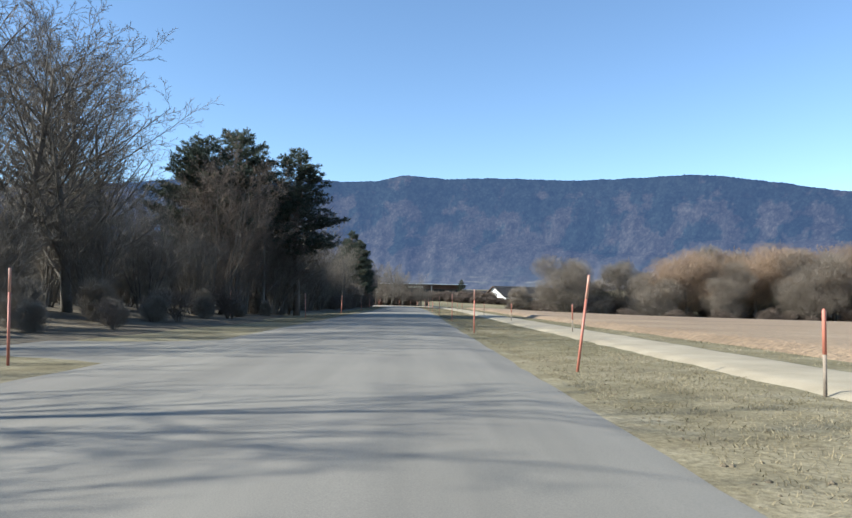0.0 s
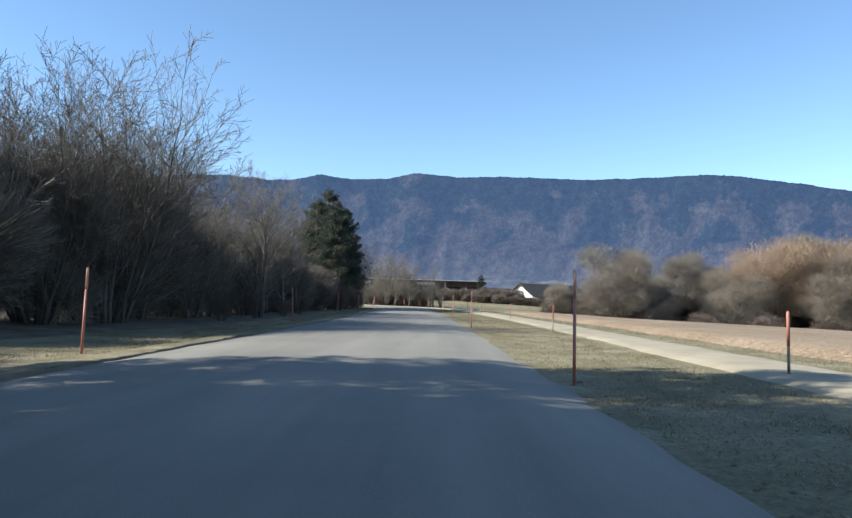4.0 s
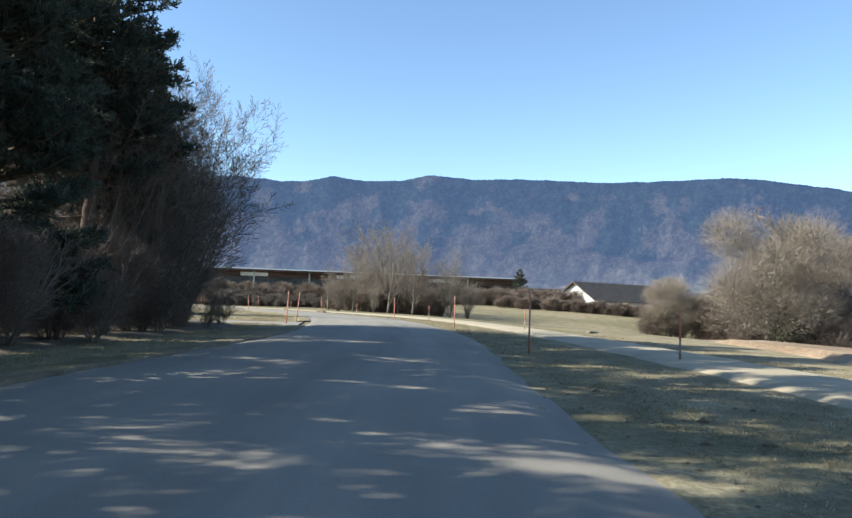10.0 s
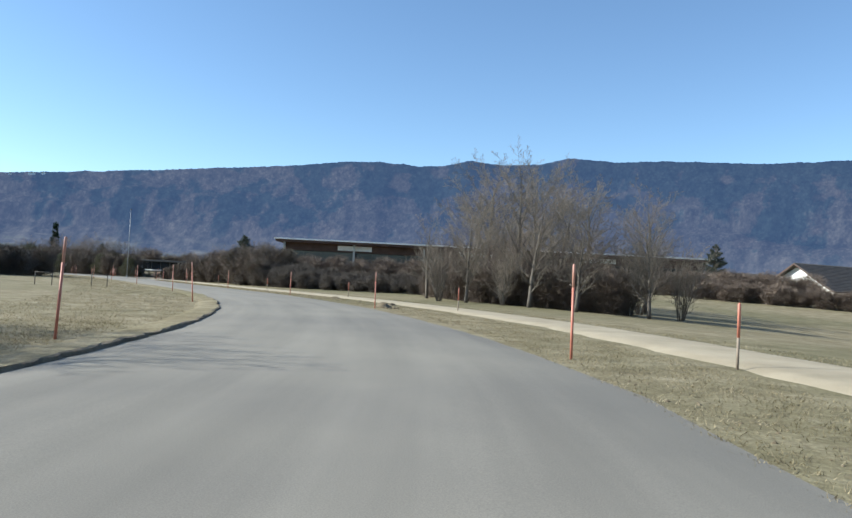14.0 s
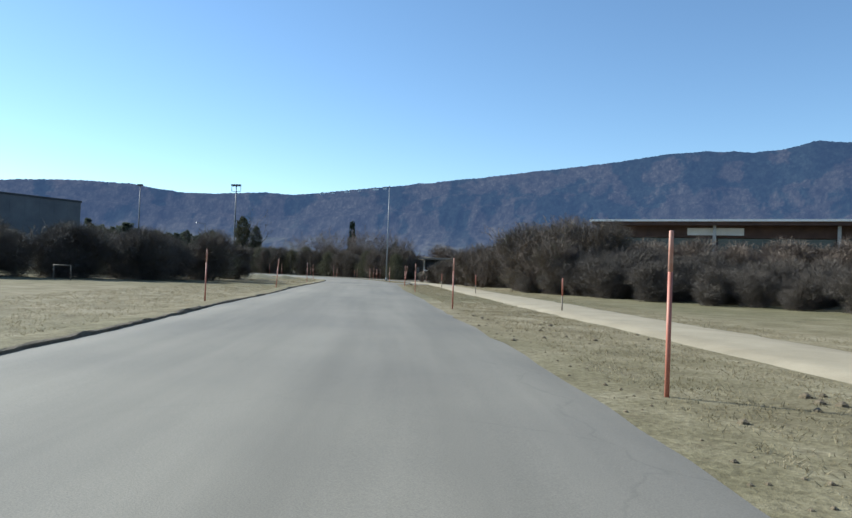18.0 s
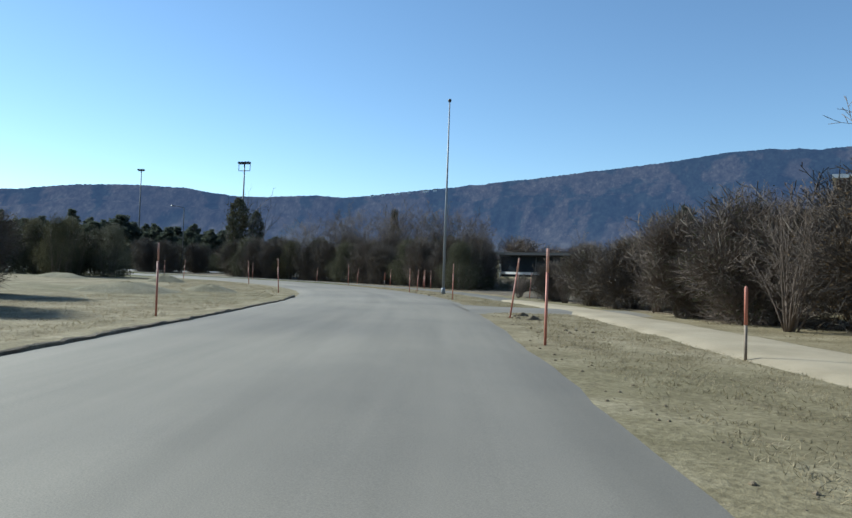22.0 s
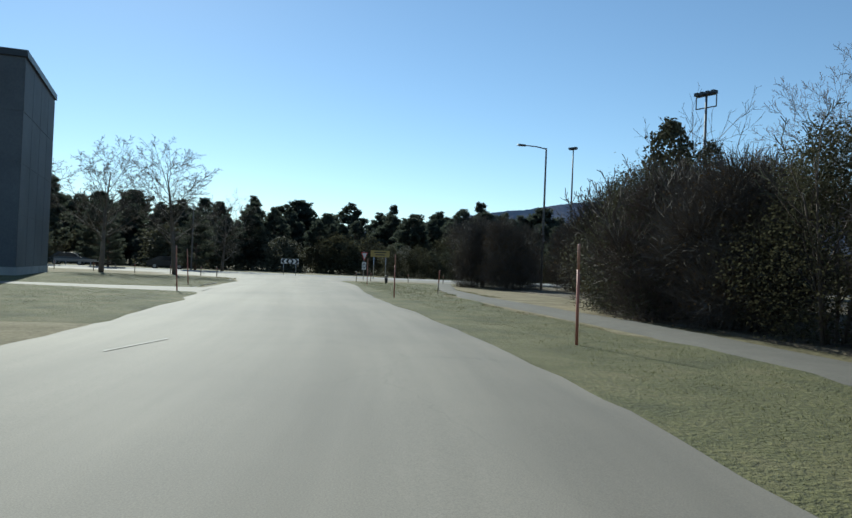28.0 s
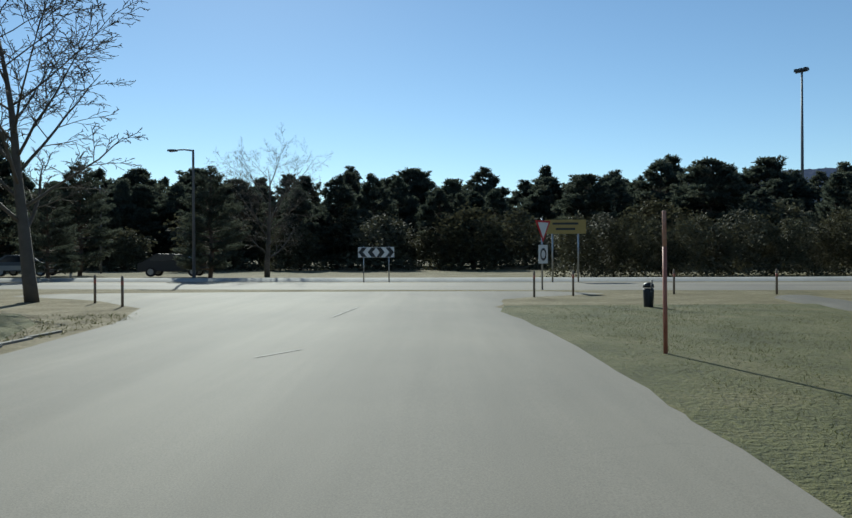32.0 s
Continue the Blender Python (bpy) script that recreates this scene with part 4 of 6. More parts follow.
winter_crown("hedge_b", 3.6, 4.0, 62, TWIG_DARK, 14, 26000, 0.014, 0.45, 0.1, TWIG_DARK, BROWN_LEAF, 1500, LIGHT, "bush", 8)
winter_crown("hedge_c", 3.6, 4.0, 66, TWIG_RED, 14, 26000, 0.014, 0.48, 0.1, BARK, HEDGE_LEAF, 1800, LIGHT, "bush", 8)
bare_tree("multi_a", 12, dict(TALL, count=[17, 8, 6, 3], bare=[0.10, 0.15, 0.15, 0.1], least=0.007), 33, stems=7, girth=0.009, twig=TWIG_RED, bark=TWIG_GREY)
bare_tree("plane_a", 10, PLANE, 31, girth=0.017, twig=TWIG_GREY, bark=TWIG_GREY)
bare_tree("plane_b", 10, PLANE, 34, girth=0.017, twig=TWIG_GREY, bark=TWIG_GREY)
bare_tree("thicket_a", 7, BUSHY, 41, stems=10, girth=0.008)
bare_tree("thicket_b", 7, BUSHY, 42, stems=11, girth=0.007)
bare_tree("thicket_c", 7, LIGHT, 43, stems=15, girth=0.007, twig=TWIG_RED, bark=TWIG_RED)
bare_tree("thicket_d", 7, LIGHT, 45, stems=15, girth=0.007)
bare_tree("brush_a", 3.5, LIGHT, 44, stems=14, girth=0.008, twig=TWIG_RED, bark=TWIG_RED)
pine_tree("pine_a", 14, 51, 0.42, 0.225, cone=0.0, blades=10, gap=0.27, half=0.019, whorl=0.027)
pine_tree("pine_b", 14, 52, 0.36, 0.23, cone=0.30, blades=10, gap=0.27, half=0.019, whorl=0.027)
pine_tree("pine_c", 13, 53, 0.06, 0.27, cone=0.22, blades=10, gap=0.27, half=0.019, whorl=0.027)
pine_tree("far_pine_a", 12, 55, 0.36, 0.28, NEEDLE, 0.15, 9, 0.42, 0.045, 0.36, 0.034)
pine_tree("far_pine_c", 12, 57, 0.22, 0.24, NEEDLE, 0.55, 9, 0.42, 0.045, 0.36, 0.034)
pine_tree("far_pine_b", 12, 56, 0.08, 0.30, NEEDLE, 0.30, 9, 0.42, 0.045, 0.36, 0.034)
pine_tree("spruce_a", 12, 54, 0.05, 0.19, NEEDLE_DARK, 0.95, 9, 0.36, 0.04, 0.5, 0.04)
leafy_bush("hedge_a", 3.6, 3.4, 61, HEDGE_LEAF, TWIG_RED, 3600, 0.028)
leafy_bush("clip_a", 3.6, 3.4, 64, HEDGE_LEAF, TWIG_RED, 420, 0.09)
leafy_bush("pillar_a", 9, 3.2, 63, HEDGE_LEAF, TWIG_RED, 700, 0.13, True)

# ---- woods on the left of the road ----
WOOD = dict(label="leafless tree with fine grey-brown twigs at the wood's edge", group="trees of the roadside wood")
for i, (s, d, h) in enumerate([(4, -17, 12), (12, -24, 13), (21, -17, 12), (27, -17.5, 13), (34, -16, 12), (39, -16.5, 12), (44, -21, 16), (49, -24, 17), (40, -20, 14.5), (37, -25, 15), (33, -18, 13), (29, -23, 14), (42, -25, 16),
                               (62, -24, 9), (72, -22, 8), (96, -9.6, 7.6), (101, -11.2, 8.5), (106, -14, 10), (109, -12, 8.5), (112, -10.2, 7.8), (109.4, -10.8, 7.6), (114, -16, 9), (119, -22, 9), (93, -17, 9), (88, -24, 9), (98, -16, 10)]):
    plant(("tall_c", "tall_a", "tall_b")[i % 3], *on_road(s, d), h / 14, wide=1.25, **WOOD)
for i, (s, d, h) in enumerate([(2, -13, 6), (9, -15, 5), (25, -14.5, 4.5), (33, -14.5, 5.5), (41, -15, 6), (36, -18, 7), (49, -17, 7), (45, -13.5, 5),
                               (57, -17, 6), (62, -16, 6), (66, -22, 6), (71, -20, 7), (75, -18, 6.4), (79, -13.5, 8.0), (82.4, -12.4, 9.4), (86, -13, 8.8), (89, -14, 7.6), (84, -16.5, 9.2), (78, -17, 8),
                               (91, -12, 5.4), (95, -12.5, 5.6), (100, -11.6, 6), (105, -12, 6), (110, -12.5, 5.4), (98, -15, 7), (107, -15.5, 7),
                               (50, -21, 8), (55, -27, 7), (70, -28, 7), (80, -24, 7), (92, -22, 8), (102, -22, 8), (112, -22, 8), (57, -10.6, 6), (60.5, -10.2, 5.5), (163, -9.4, 7), (166.5, -10, 7.5), (165, -11.6, 8.5), (161, -9.6, 6.5), (167.5, -11.8, 7)]):
    plant(("thicket_a", "thicket_b")[i % 2], *on_road(s, d), h / 7, label="tangled leafless thicket with many thin stems", category="bush", group="thickets of the roadside wood", name="thicket", wide=1.15)
for i, (s, d, h) in enumerate([(119, -16.5, 4.4), (122, -16.5, 4.0), (125, -16.5, 4.4), (128, -15.5, 4.2), (131, -14.5, 4.4), (123, -18, 5.0), (128, -17.5, 5.0), (134, -11.5, 4), (116.5, -16, 4.6), (120, -19, 5)]):
    plant("thicket_c", *on_road(s, d), h / 7, label="reddish-brown leafless thicket beside the road", category="bush", group="thickets of the roadside wood", name="thicket", wide=1.25)
for i, (s, d) in enumerate([(26, -10.5), (34, -10.8), (42, -10.5), (46, -11.5), (88, -9.6), (94, -9.4), (101, -9.2), (108, -9.4), (140, -8.6), (146, -8.4), (152, -8.2), (158, -8.4), (163, -8.0), (168, -8.4)]):
    plant("brush_a", *on_road(s, d), 0.32 + 0.12 * (i % 3), label="low tangle of dry stems under the trees", category="bush", group="undergrowth", name="undergrowth", wide=1.4)
PINE = dict(label="dark green pine with a bare lower trunk", group="pines of the roadside wood")
for i, (key, s, d, h) in enumerate([("pine_a", 55, -13.4, 13.8), ("pine_a", 57, -16.5, 12.0), ("pine_b", 58, -9.4, 13.2), ("pine_b", 62, -13.5, 12.5),
                                    ("pine_c", 134.5, -10.2, 10.8), ("pine_c", 138.5, -12.4, 12.6), ("pine_c", 142.5, -10.6, 13), ("pine_c", 146.5, -13.4, 13.6), ("pine_b", 150, -12.4, 15.5), ("pine_b", 155, -11.6, 13.5),
                                    ("pine_b", 159, -13.2, 14), ("pine_c", 163, -13.6, 11), ("pine_c", 151, -10.4, 10.5), ("pine_b", 157, -10.6, 14), ("pine_b", 161, -10.6, 11.5), ("pine_a", 53, -15.5, 12.8)]):
    plant(key, *on_road(s, d), h / (13 if key == "pine_c" else 14), wide=1.3 if s < 70 else 1.0, **PINE)
for s, d, h in ((54, -11.2, 8.5), (57, -12.2, 9.5), (52, -12.6, 8), (61, -11.0, 8.5), (59.5, -13, 9.5), (56, -14.5, 9), (63, -12.5, 8)):
    plant("tall_c", *on_road(s, d), h / 14, label="slender leafless tree among the pines", group="trees of the roadside wood")
for s, d, h in ((165, -10.2, 9.4), (161.5, -10, 9), (166.5, -12.4, 10), (161, -13.5, 10.5), (157, -11, 9), (53.5, -12.6, 10.5), (49.5, -13.5, 10), (57, -11, 9)):
    plant("multi_a", *on_road(s, d), h / 12, label="leafless tree with dense dark twigs at the wood's end", group="trees of the roadside wood")
for i, (s, d, h) in enumerate([(112, -13, 6.2), (115, -13.2, 6.2), (118, -13.6, 5.6), (121, -13.4, 4.4), (124, -13.2, 4.4), (127, -12.8, 4.4), (130, -12.2, 4.4), (120, -18.5, 5.0), (126, -18.5, 5.0), (131, -17.5, 5.2), (114, -18.5, 5.2),
                               (80, -14, 5.6), (84, -14, 5.8), (88, -14, 5.6), (92, -14, 5), (96, -14, 5), (101, -13.6, 5), (106, -13.6, 5), (110, -14, 4.8), (86, -16, 7), (95, -16.5, 6.4), (104, -16.5, 6.4), (78, -17, 6.4),
                               (20, -12.6, 1.3), (22.5, -11.6, 1.0), (24, -12.8, 1.6), (28, -11.4, 1.1), (30, -12.8, 1.7), (33, -11.6, 1.2), (36, -12.6, 1.5), (40, -11.4, 1.2), (43, -12.4, 1.6), (46, -11.0, 1.1), (49, -12.2, 1.6), (52, -10.4, 1.1), (55, -11.8, 1.5), (58, -10.6, 1.2), (61, -11.4, 1.6), (31, -18, 4), (40, -19, 4.4), (48, -19, 4.4), (66, -17, 5), (71, -16, 5.4), (75, -14.5, 5.6), (70, -22, 6.5), (64, -20, 6),
                               (121, -11.8, 4.2), (124, -11.4, 4.0), (127, -11.0, 4.2), (130, -10.8, 4.2), (132, -12.4, 4.6), (134, -9.2, 2.6), (138, -9.6, 3.2), (141, -8.9, 2.2), (143, -9.2, 2.8), (146, -8.8, 2.4), (149, -9.0, 2.6), (152, -9.2, 2.4), (155, -9.4, 3.0), (158, -9.2, 2.6), (161, -9.0, 2.2), (151, -12.5, 3), (163.5, -9.6, 1.9), (166, -10.2, 2.3), (168, -11.4, 2.2)]):
    plant(("wood_bush", "wood_bush_b")[i % 2 if 112 <= s <= 134 else (s > 134)], *on_road(s, d), h / 5, label="dense leafless shrub with fine twigs at the wood's edge", category="bush", group="shrubs of the roadside wood", name="shrub", wide=1.1)
for s, d, h in ((190.9, -15.0, 6.4), (195.2, -15.0, 5.8)):
    plant("multi_a", *on_road(s, d), h / 12, label="small leafless tree at the meadow's edge", group="meadow trees", name="bare_tree")
for s, d, h in ((189, -15.4, 2.6), (192, -16, 3.0), (195, -15.4, 2.8), (198, -16.6, 3.0), (202, -17.6, 2.6), (196, -19, 3.2)):
    plant("wood_bush_b", *on_road(s, d), h / 5, label="brown leafless shrub under the small trees", category="bush", group="meadow shrubs", name="shrub", wide=1.3)

# ---- trees and hedges on the right ----
for key, x, y, h, w in (("far_a", 17, 246, 17.6, 1.05), ("far_b", 40, 264, 17, 1.0), ("gold_a", 60, 252, 20, 1.15), ("gold_a", 82, 252, 21, 1.15), ("far_b", 72, 260, 21, 1.1), ("gold_a", 94, 256, 19, 1.1), ("far_a", 48, 248, 14, 1.2), ("far_b", 71, 243, 17, 1.0), ("gold_a", 104, 246, 20, 1.1), ("far_a", 94, 238, 19, 1.1), ("far_a", 116, 240, 19, 1.1), ("far_b", 28, 262, 12, 1.0), ("far_a", 50, 270, 14, 1.0),
                        ("far_b", 124, 240, 19, 1.1), ("gold_a", 140, 232, 18, 1.1), ("far_a", 30, 250, 8, 1.1), ("far_b", 49, 258, 9, 1.1), ("far_a", 160, 222, 18, 1.1), ("far_b", 4, 250, 8, 1.2), ("far_a", 180, 214, 18, 1.1), ("gold_a", 200, 206, 18, 1.1), ("far_b", 222, 196, 18, 1.1)):
    base = 14 if key == "gold_a" else 12
    plant(key, x, y, h * 1.26 / base, wide=w, label=("broad willow with ochre twigs beyond the field" if key == "gold_a" else "broad leafless tree beyond the field"), group="trees beyond the field")
hedge_row("field_hedge", "far_shrub", [(2 + i * 3.6, 250 - 0.45 * i + 6 * math.sin(i * 1.7), (1.3, 0.9, 1.6, 1.1)[i % 4], 1.3) for i in range(52)], "brown shrubs at the foot of the field trees")
hedge_row("field_hedge_far", "far_shrub", [(14 + i * 4.4, 266 - 0.42 * i + 5 * math.sin(i * 1.3), 1.9 + 0.35 * math.sin(i * 2.1), 1.5) for i in range(42)], "dark brown shrubs behind the field trees")
for key, s, d, h in (("tall_a", 240, 28, 13.5), ("tall_c", 238, 24, 12.5), ("tall_b", 245, 26, 13.2), ("tall_c", 236, 30, 11.4), ("tall_a", 231, 20, 9.2), ("tall_b", 236, 17.5, 7.9), ("tall_c", 233, 34, 10.6), ("tall_a", 226, 27, 7.9), ("tall_b", 243, 33, 10.6), ("tall_c", 242, 24, 10.6), ("tall_a", 235, 26, 10.6), ("tall_b", 228, 22, 7.9), ("tall_b", 248, 29, 10.6), ("tall_b", 239, 20, 9), ("tall_c", 243, 18, 7.5)):
    plant(key, *on_road(s, d), h / 14, label="tall leafless tree in the roadside group", group="grove beside the path", wide=1.2)
for i, (s, d, h) in enumerate([(236, 15, 4.5), (240, 19, 5), (233, 19, 4), (230, 25, 5), (226, 30, 5), (246, 22, 5), (250, 24, 4.5), (238, 24, 6), (244, 29, 6), (232, 22, 5), (228, 27, 5.5), (236, 20, 5), (241, 26, 6), (248, 26, 5), (231, 31, 6), (234, 28, 6)]):
    plant(("thicket_d", "thicket_c")[i % 2], *on_road(s, d), h / 7, label="leafless shrub under the roadside trees", category="bush", group="grove beside the path", name="shrub")
GROVE_FOOT = [on_road(s, d) for s, d in ((248, 22), (243, 20.5), (238, 20), (234, 21.5), (231, 24), (228, 27))]
hedge_row("grove_undergrowth", "far_shrub", [(*Vector(GROVE_FOOT[i // 7]).lerp(Vector(GROVE_FOOT[i // 7 + 1]), (i % 7) / 7), 0.62 + 0.22 * math.sin(i * 2.1), 1.3) for i in range(35)], "brown undergrowth at the foot of the grove")
# long brown hedge in front of the low building
HEDGE_LINE = [on_road(s, d) for s, d in ((240, 31), (249, 25), (257, 19.5), (265, 15.8), (273, 13.4), (281, 11.8))]
for k, (dx, size) in enumerate(((0.0, 0.54), (2.2, 0.62), (4.6, 0.70))):
    spots = []
    for i in range(30):
        u = i / 29 * (len(HEDGE_LINE) - 1)
        j = min(int(u), len(HEDGE_LINE) - 2)
        p = Vector(HEDGE_LINE[j]).lerp(Vector(HEDGE_LINE[j + 1]), u - j)
        spots.append((p.x + 0.5 * math.sin(i * 2.3), p.y + dx + 0.6 * math.sin(i * 1.9), size * float(np.interp(i, [0, 16, 22, 29], [0.78, 0.82, 1.1, 1.15])) * (1 + 0.16 * math.sin(i * 1.7 + k)), 1.3))
    hedge_row("path_hedge", "path_shrub", spots, "dense dark brown hedge behind the footpath")
hedge_row("bend_hedge_inside", "clip_a", [(-152.8 - 0.42 * i, 273.2 - 1.15 * i, 1.04 + 0.05 * math.sin(i * 1.9), 0.9) for i in range(12)], "dark straight hedge inside the bend")
plant("clip_a", 18.5, 243.6, 2.0, label="dark ivy-green shrub at the foot of the field tree", group="field evergreens", name="shrub", wide=0.8)
hedge_row("clipped_tall_hedge", "clip_a", [(-224 - 1.5 * (i % 2) - 0.12 * i, 287 + i * 1.5, 0.92 + 0.08 * math.sin(i * 1.3), 1.1) for i in range(36)], "tall clipped dark hedge across the cross road")
hedge_row("hall_hedge", "far_shrub", [(-100 + i * 1.25, 288 + i * 0.30 + 2.2 * math.sin(i * 2.1), (0.8, 1.05, 0.95, 0.72, 1.15)[i % 5], 1.25) for i in range(76)], "dense dark brown hedge in front of the hall")
hedge_row("house_hedge", "far_shrub", [(-24 + i * 1.3, 296 - 0.24 * i + 1.0 * math.sin(i * 1.3), 0.66 + 0.10 * math.sin(i * 1.7), 1.7) for i in range(66)], "brown hedge below the farmhouse")
plant("pine_c", -140.4, 350, 10.5 / 13, label="round dark evergreen behind the hedges", group="far evergreens", wide=1.2)
plant("spruce_a", -209.3, 351.2, 14.0 / 12, label="pointed dark spruce among the shrubs", group="far evergreens", name="spruce_tree")
plant("pine_c", -188, 348, 8.0 / 13, label="round dark evergreen behind the hedges", group="far evergreens", wide=1.2)
plant("pine_c", -21, 322, 9.0 / 13, label="dark evergreen beside the hall", group="far evergreens")
for i, (s, d, h) in enumerate([(278, 12.6, 3.4), (280.5, 11.6, 3.8), (283, 11.8, 4.6), (287, 12.2, 4.9), (292, 12, 5.0), (296, 12.2, 4.6), (299, 10.2, 3.8), (296, 9.6, 3.4),
                               (282, 16, 5.0), (286, 15, 5.4), (290, 16, 5.4), (297, 16, 5.0), (301.5, 9.4, 3.4), (304, 9.2, 3.2), (306.6, 9.0, 2.9), (309.2, 8.6, 2.5), (311.6, 8.2, 2.1), (314, 8.4, 2.0), (307, 12, 3.2), (311, 12.5, 2.6), (303, 17, 4.5), (309, 19, 4)]):
    key = ("hedge_c", "thicket_c", "hedge_b")[i % 3]
    plant(key, *on_road(s, d), h / (7 if key == "thicket_c" else 3.6), label="brown leafless hedge shrub behind the path", category="bush", group="hedge behind the path", name="shrub", wide=1.2)
# far shrub line across the valley floor
hedge_row("valley_hedge", "far_shrub", [(-330 + i * 3.8, 330 + 0.2 * i + 9 * math.sin(i * 0.43), (1.6, 1.2, 1.4, 1.0)[i % 4], 1.5) for i in range(58)], "brown hedge line across the valley floor")
# shrubs on the left beyond the meadow
for i, (x, y, h) in enumerate([(-103, 248, 4.6), (-107, 250.6, 5.0), (-111, 247, 4.4), (-115, 251, 4.2), (-113, 243, 4.6), (-119, 246, 4.6), (-124, 249.4, 5.0), (-108, 239, 4.4), (-116, 236, 4.6), (-126, 240, 5),
                               (-105, 232, 4.4), (-132, 246, 4.8), (-112, 228, 4.6), (-122, 228, 5), (-108, 222, 4.6), (-118, 218, 5), (-104, 214, 4.6), (-112, 208, 5), (-121, 254, 3.6), (-128, 256, 3.8),
                               (-100, 242, 4.2), (-101.5, 237, 4.4), (-102, 226, 4.6), (-102.5, 220, 4.6), (-99, 201, 4.6), (-95, 191, 4.6), (-101, 230.5, 4.4), (-106, 244, 4.6), (-110, 242, 4.8), (-109, 254, 3.8), (-115, 256, 3.8), (-101, 206, 4.6), (-108, 198, 5), (-98, 196, 4.6), (-104, 188, 5), (-94, 186, 4.6), (-98, 178, 5), (-90, 176, 4.8), (-88, 166, 5), (-82, 158, 5)]):
    key = ("hedge_c", "hedge_a", "hedge_b")[i % 3]
    plant(key, x, y, h / 4.7, label="grey-brown shrub at the meadow's far side", category="bush", group="shrubs across the meadow", name="shrub", wide=1.3)
MEADOW_SIDE = [(-101, 244), (-100, 236), (-102, 227), (-101, 217), (-99.5, 207), (-97, 196), (-93, 184)]
hedge_row("meadow_hedge", "path_shrub", [(*Vector(MEADOW_SIDE[i // 4]).lerp(Vector(MEADOW_SIDE[i // 4 + 1]), (i % 4) / 4), 0.86 + 0.16 * math.sin(i * 2.3), 1.15) for i in range(24)], "dense brown hedge at the meadow's far side")
# tall hedge on the outside of the last bend
for i, (s, d, h) in enumerate([(330, 9.4, 4.4), (333, 10.4, 5.0), (336, 9.6, 4.8), (339, 10, 5.0), (342, 9.4, 4.6), (345, 9.8, 5), (348, 9.2, 4.8), (351, 9.6, 5), (354, 9.6, 4.8), (357, 9.2, 5.2), (360, 9.0, 5.0), (363, 8.8, 5.2), (366, 9.4, 5.6),
                               (369, 10.2, 5.4), (334, 14, 5.2), (340, 14, 5.4), (346, 14, 5.6), (352, 14, 5.8), (358, 13.5, 5.6), (364, 13, 5.8), (370, 13.5, 5.6)]):
    key = ("hedge_a", "hedge_b", "hedge_c")[i % 3]
    plant(key, *on_road(s, d), 0.82 * h / 3.6, label="tall dense hedge shrub on the outside of the bend", category="bush", group="hedge at the bend", name="shrub", wide=1.0)
for s, d, h in ((344, 12, 7.2), (349.6, 11.6, 7.0), (354, 13, 6.6), (359, 12.5, 6.4), (338, 14, 6.4), (333, 13, 5.6), (341, 13, 6.6), (347, 13.5, 6.8)):
    plant("multi_a", *on_road(s, d), h / 12.2, label="leafless tree rising from the hedge", group="trees in the bend hedge", wide=0.95)
plant("pillar_a", -191.2, 304.9, 11.6 / 9, label="tall narrow evergreen beside the road", name="cypress")
plant("pillar_a", -187.5, 306, 9.5 / 9, label="tall narrow evergreen beside the road", name="cypress")
for i, (x, y, h) in enumerate([(-176, 303, 4.6), (-181, 306, 5), (-186, 301, 4.6), (-192, 299, 4.4), (-198, 302, 4.6), (-204, 304, 4.4), (-172, 308, 5), (-196.5, 292.6, 5.0), (-201, 294.5, 4.4), (-192, 294.5, 4.6), (-206, 296, 4.0), (-211, 299, 4)]):
    plant(("hedge_a", "hedge_b")[i % 2], x, y, h / 3.6, label="rounded evergreen shrub near the junction", group="shrubs at the junction", name="shrub", wide=0.95)

# ---- the junction ----
for i, (key, x, y, h, lab) in enumerate([("plane_a", -199.6, 264.4, 9.2, "leafless plane tree with a pale trunk on the grass"), ("plane_b", -201, 269.5, 9.3, "leafless plane tree with spreading limbs on the grass"), ("plane_b", -207, 255, 10.5, "leafless plane tree with a pale trunk on the grass")]):
    plant(key, x, y, h / 10, label=lab, group="plane trees at the junction", name="plane_tree", wide=1.3)
for i in range(150):
    row = i % 4
    pick = random.Random(i * 7 + 3)
    x = -252 - 9 * row + pick.uniform(-4, 4)
    y = 188 + i * 1.08 + pick.uniform(-3, 3)
    h = 8.0 + pick.uniform(-1.5, 1.3) + 0.8 * math.sin(i * 0.43) + 1.2 * row
    plant(("far_pine_a", "far_pine_b", "far_pine_c", "far_pine_b")[pick.randrange(4)], x, y, h / 12, wide=pick.uniform(1.0, 1.5), label="dark pine of the row behind the junction", group="pines behind the junction")
hedge_row("pine_row_hedge", "clip_a", [((-246, -262, -252, -274)[i % 4], 192 + i * 2.0, 1.3 + 0.3 * math.sin(i * 2.2), 1.5) for i in range(78)], "dark evergreen undergrowth among the pines")
for x, y, h in ((-228, 247, 12), (-226, 241, 12.5)):
    plant("far_pine_c", x, y, h / 12, label="pointed dark conifer by the parking area", group="evergreens by the parking", wide=1.15)
for x, y, h in ((-216, 252, 5.5), (-219, 258, 5.0), (-213, 246, 5.5), (-222, 266, 6.4), (-231, 252.5, 8.0)):
    plant("pine_c", x, y, h / 13, label="dark round evergreen by the parking area", group="evergreens by the parking", wide=1.25)
plant("round_b", -226, 268, 7.5 / 12, label="small leafless tree behind the cross road", group="trees behind the junction")
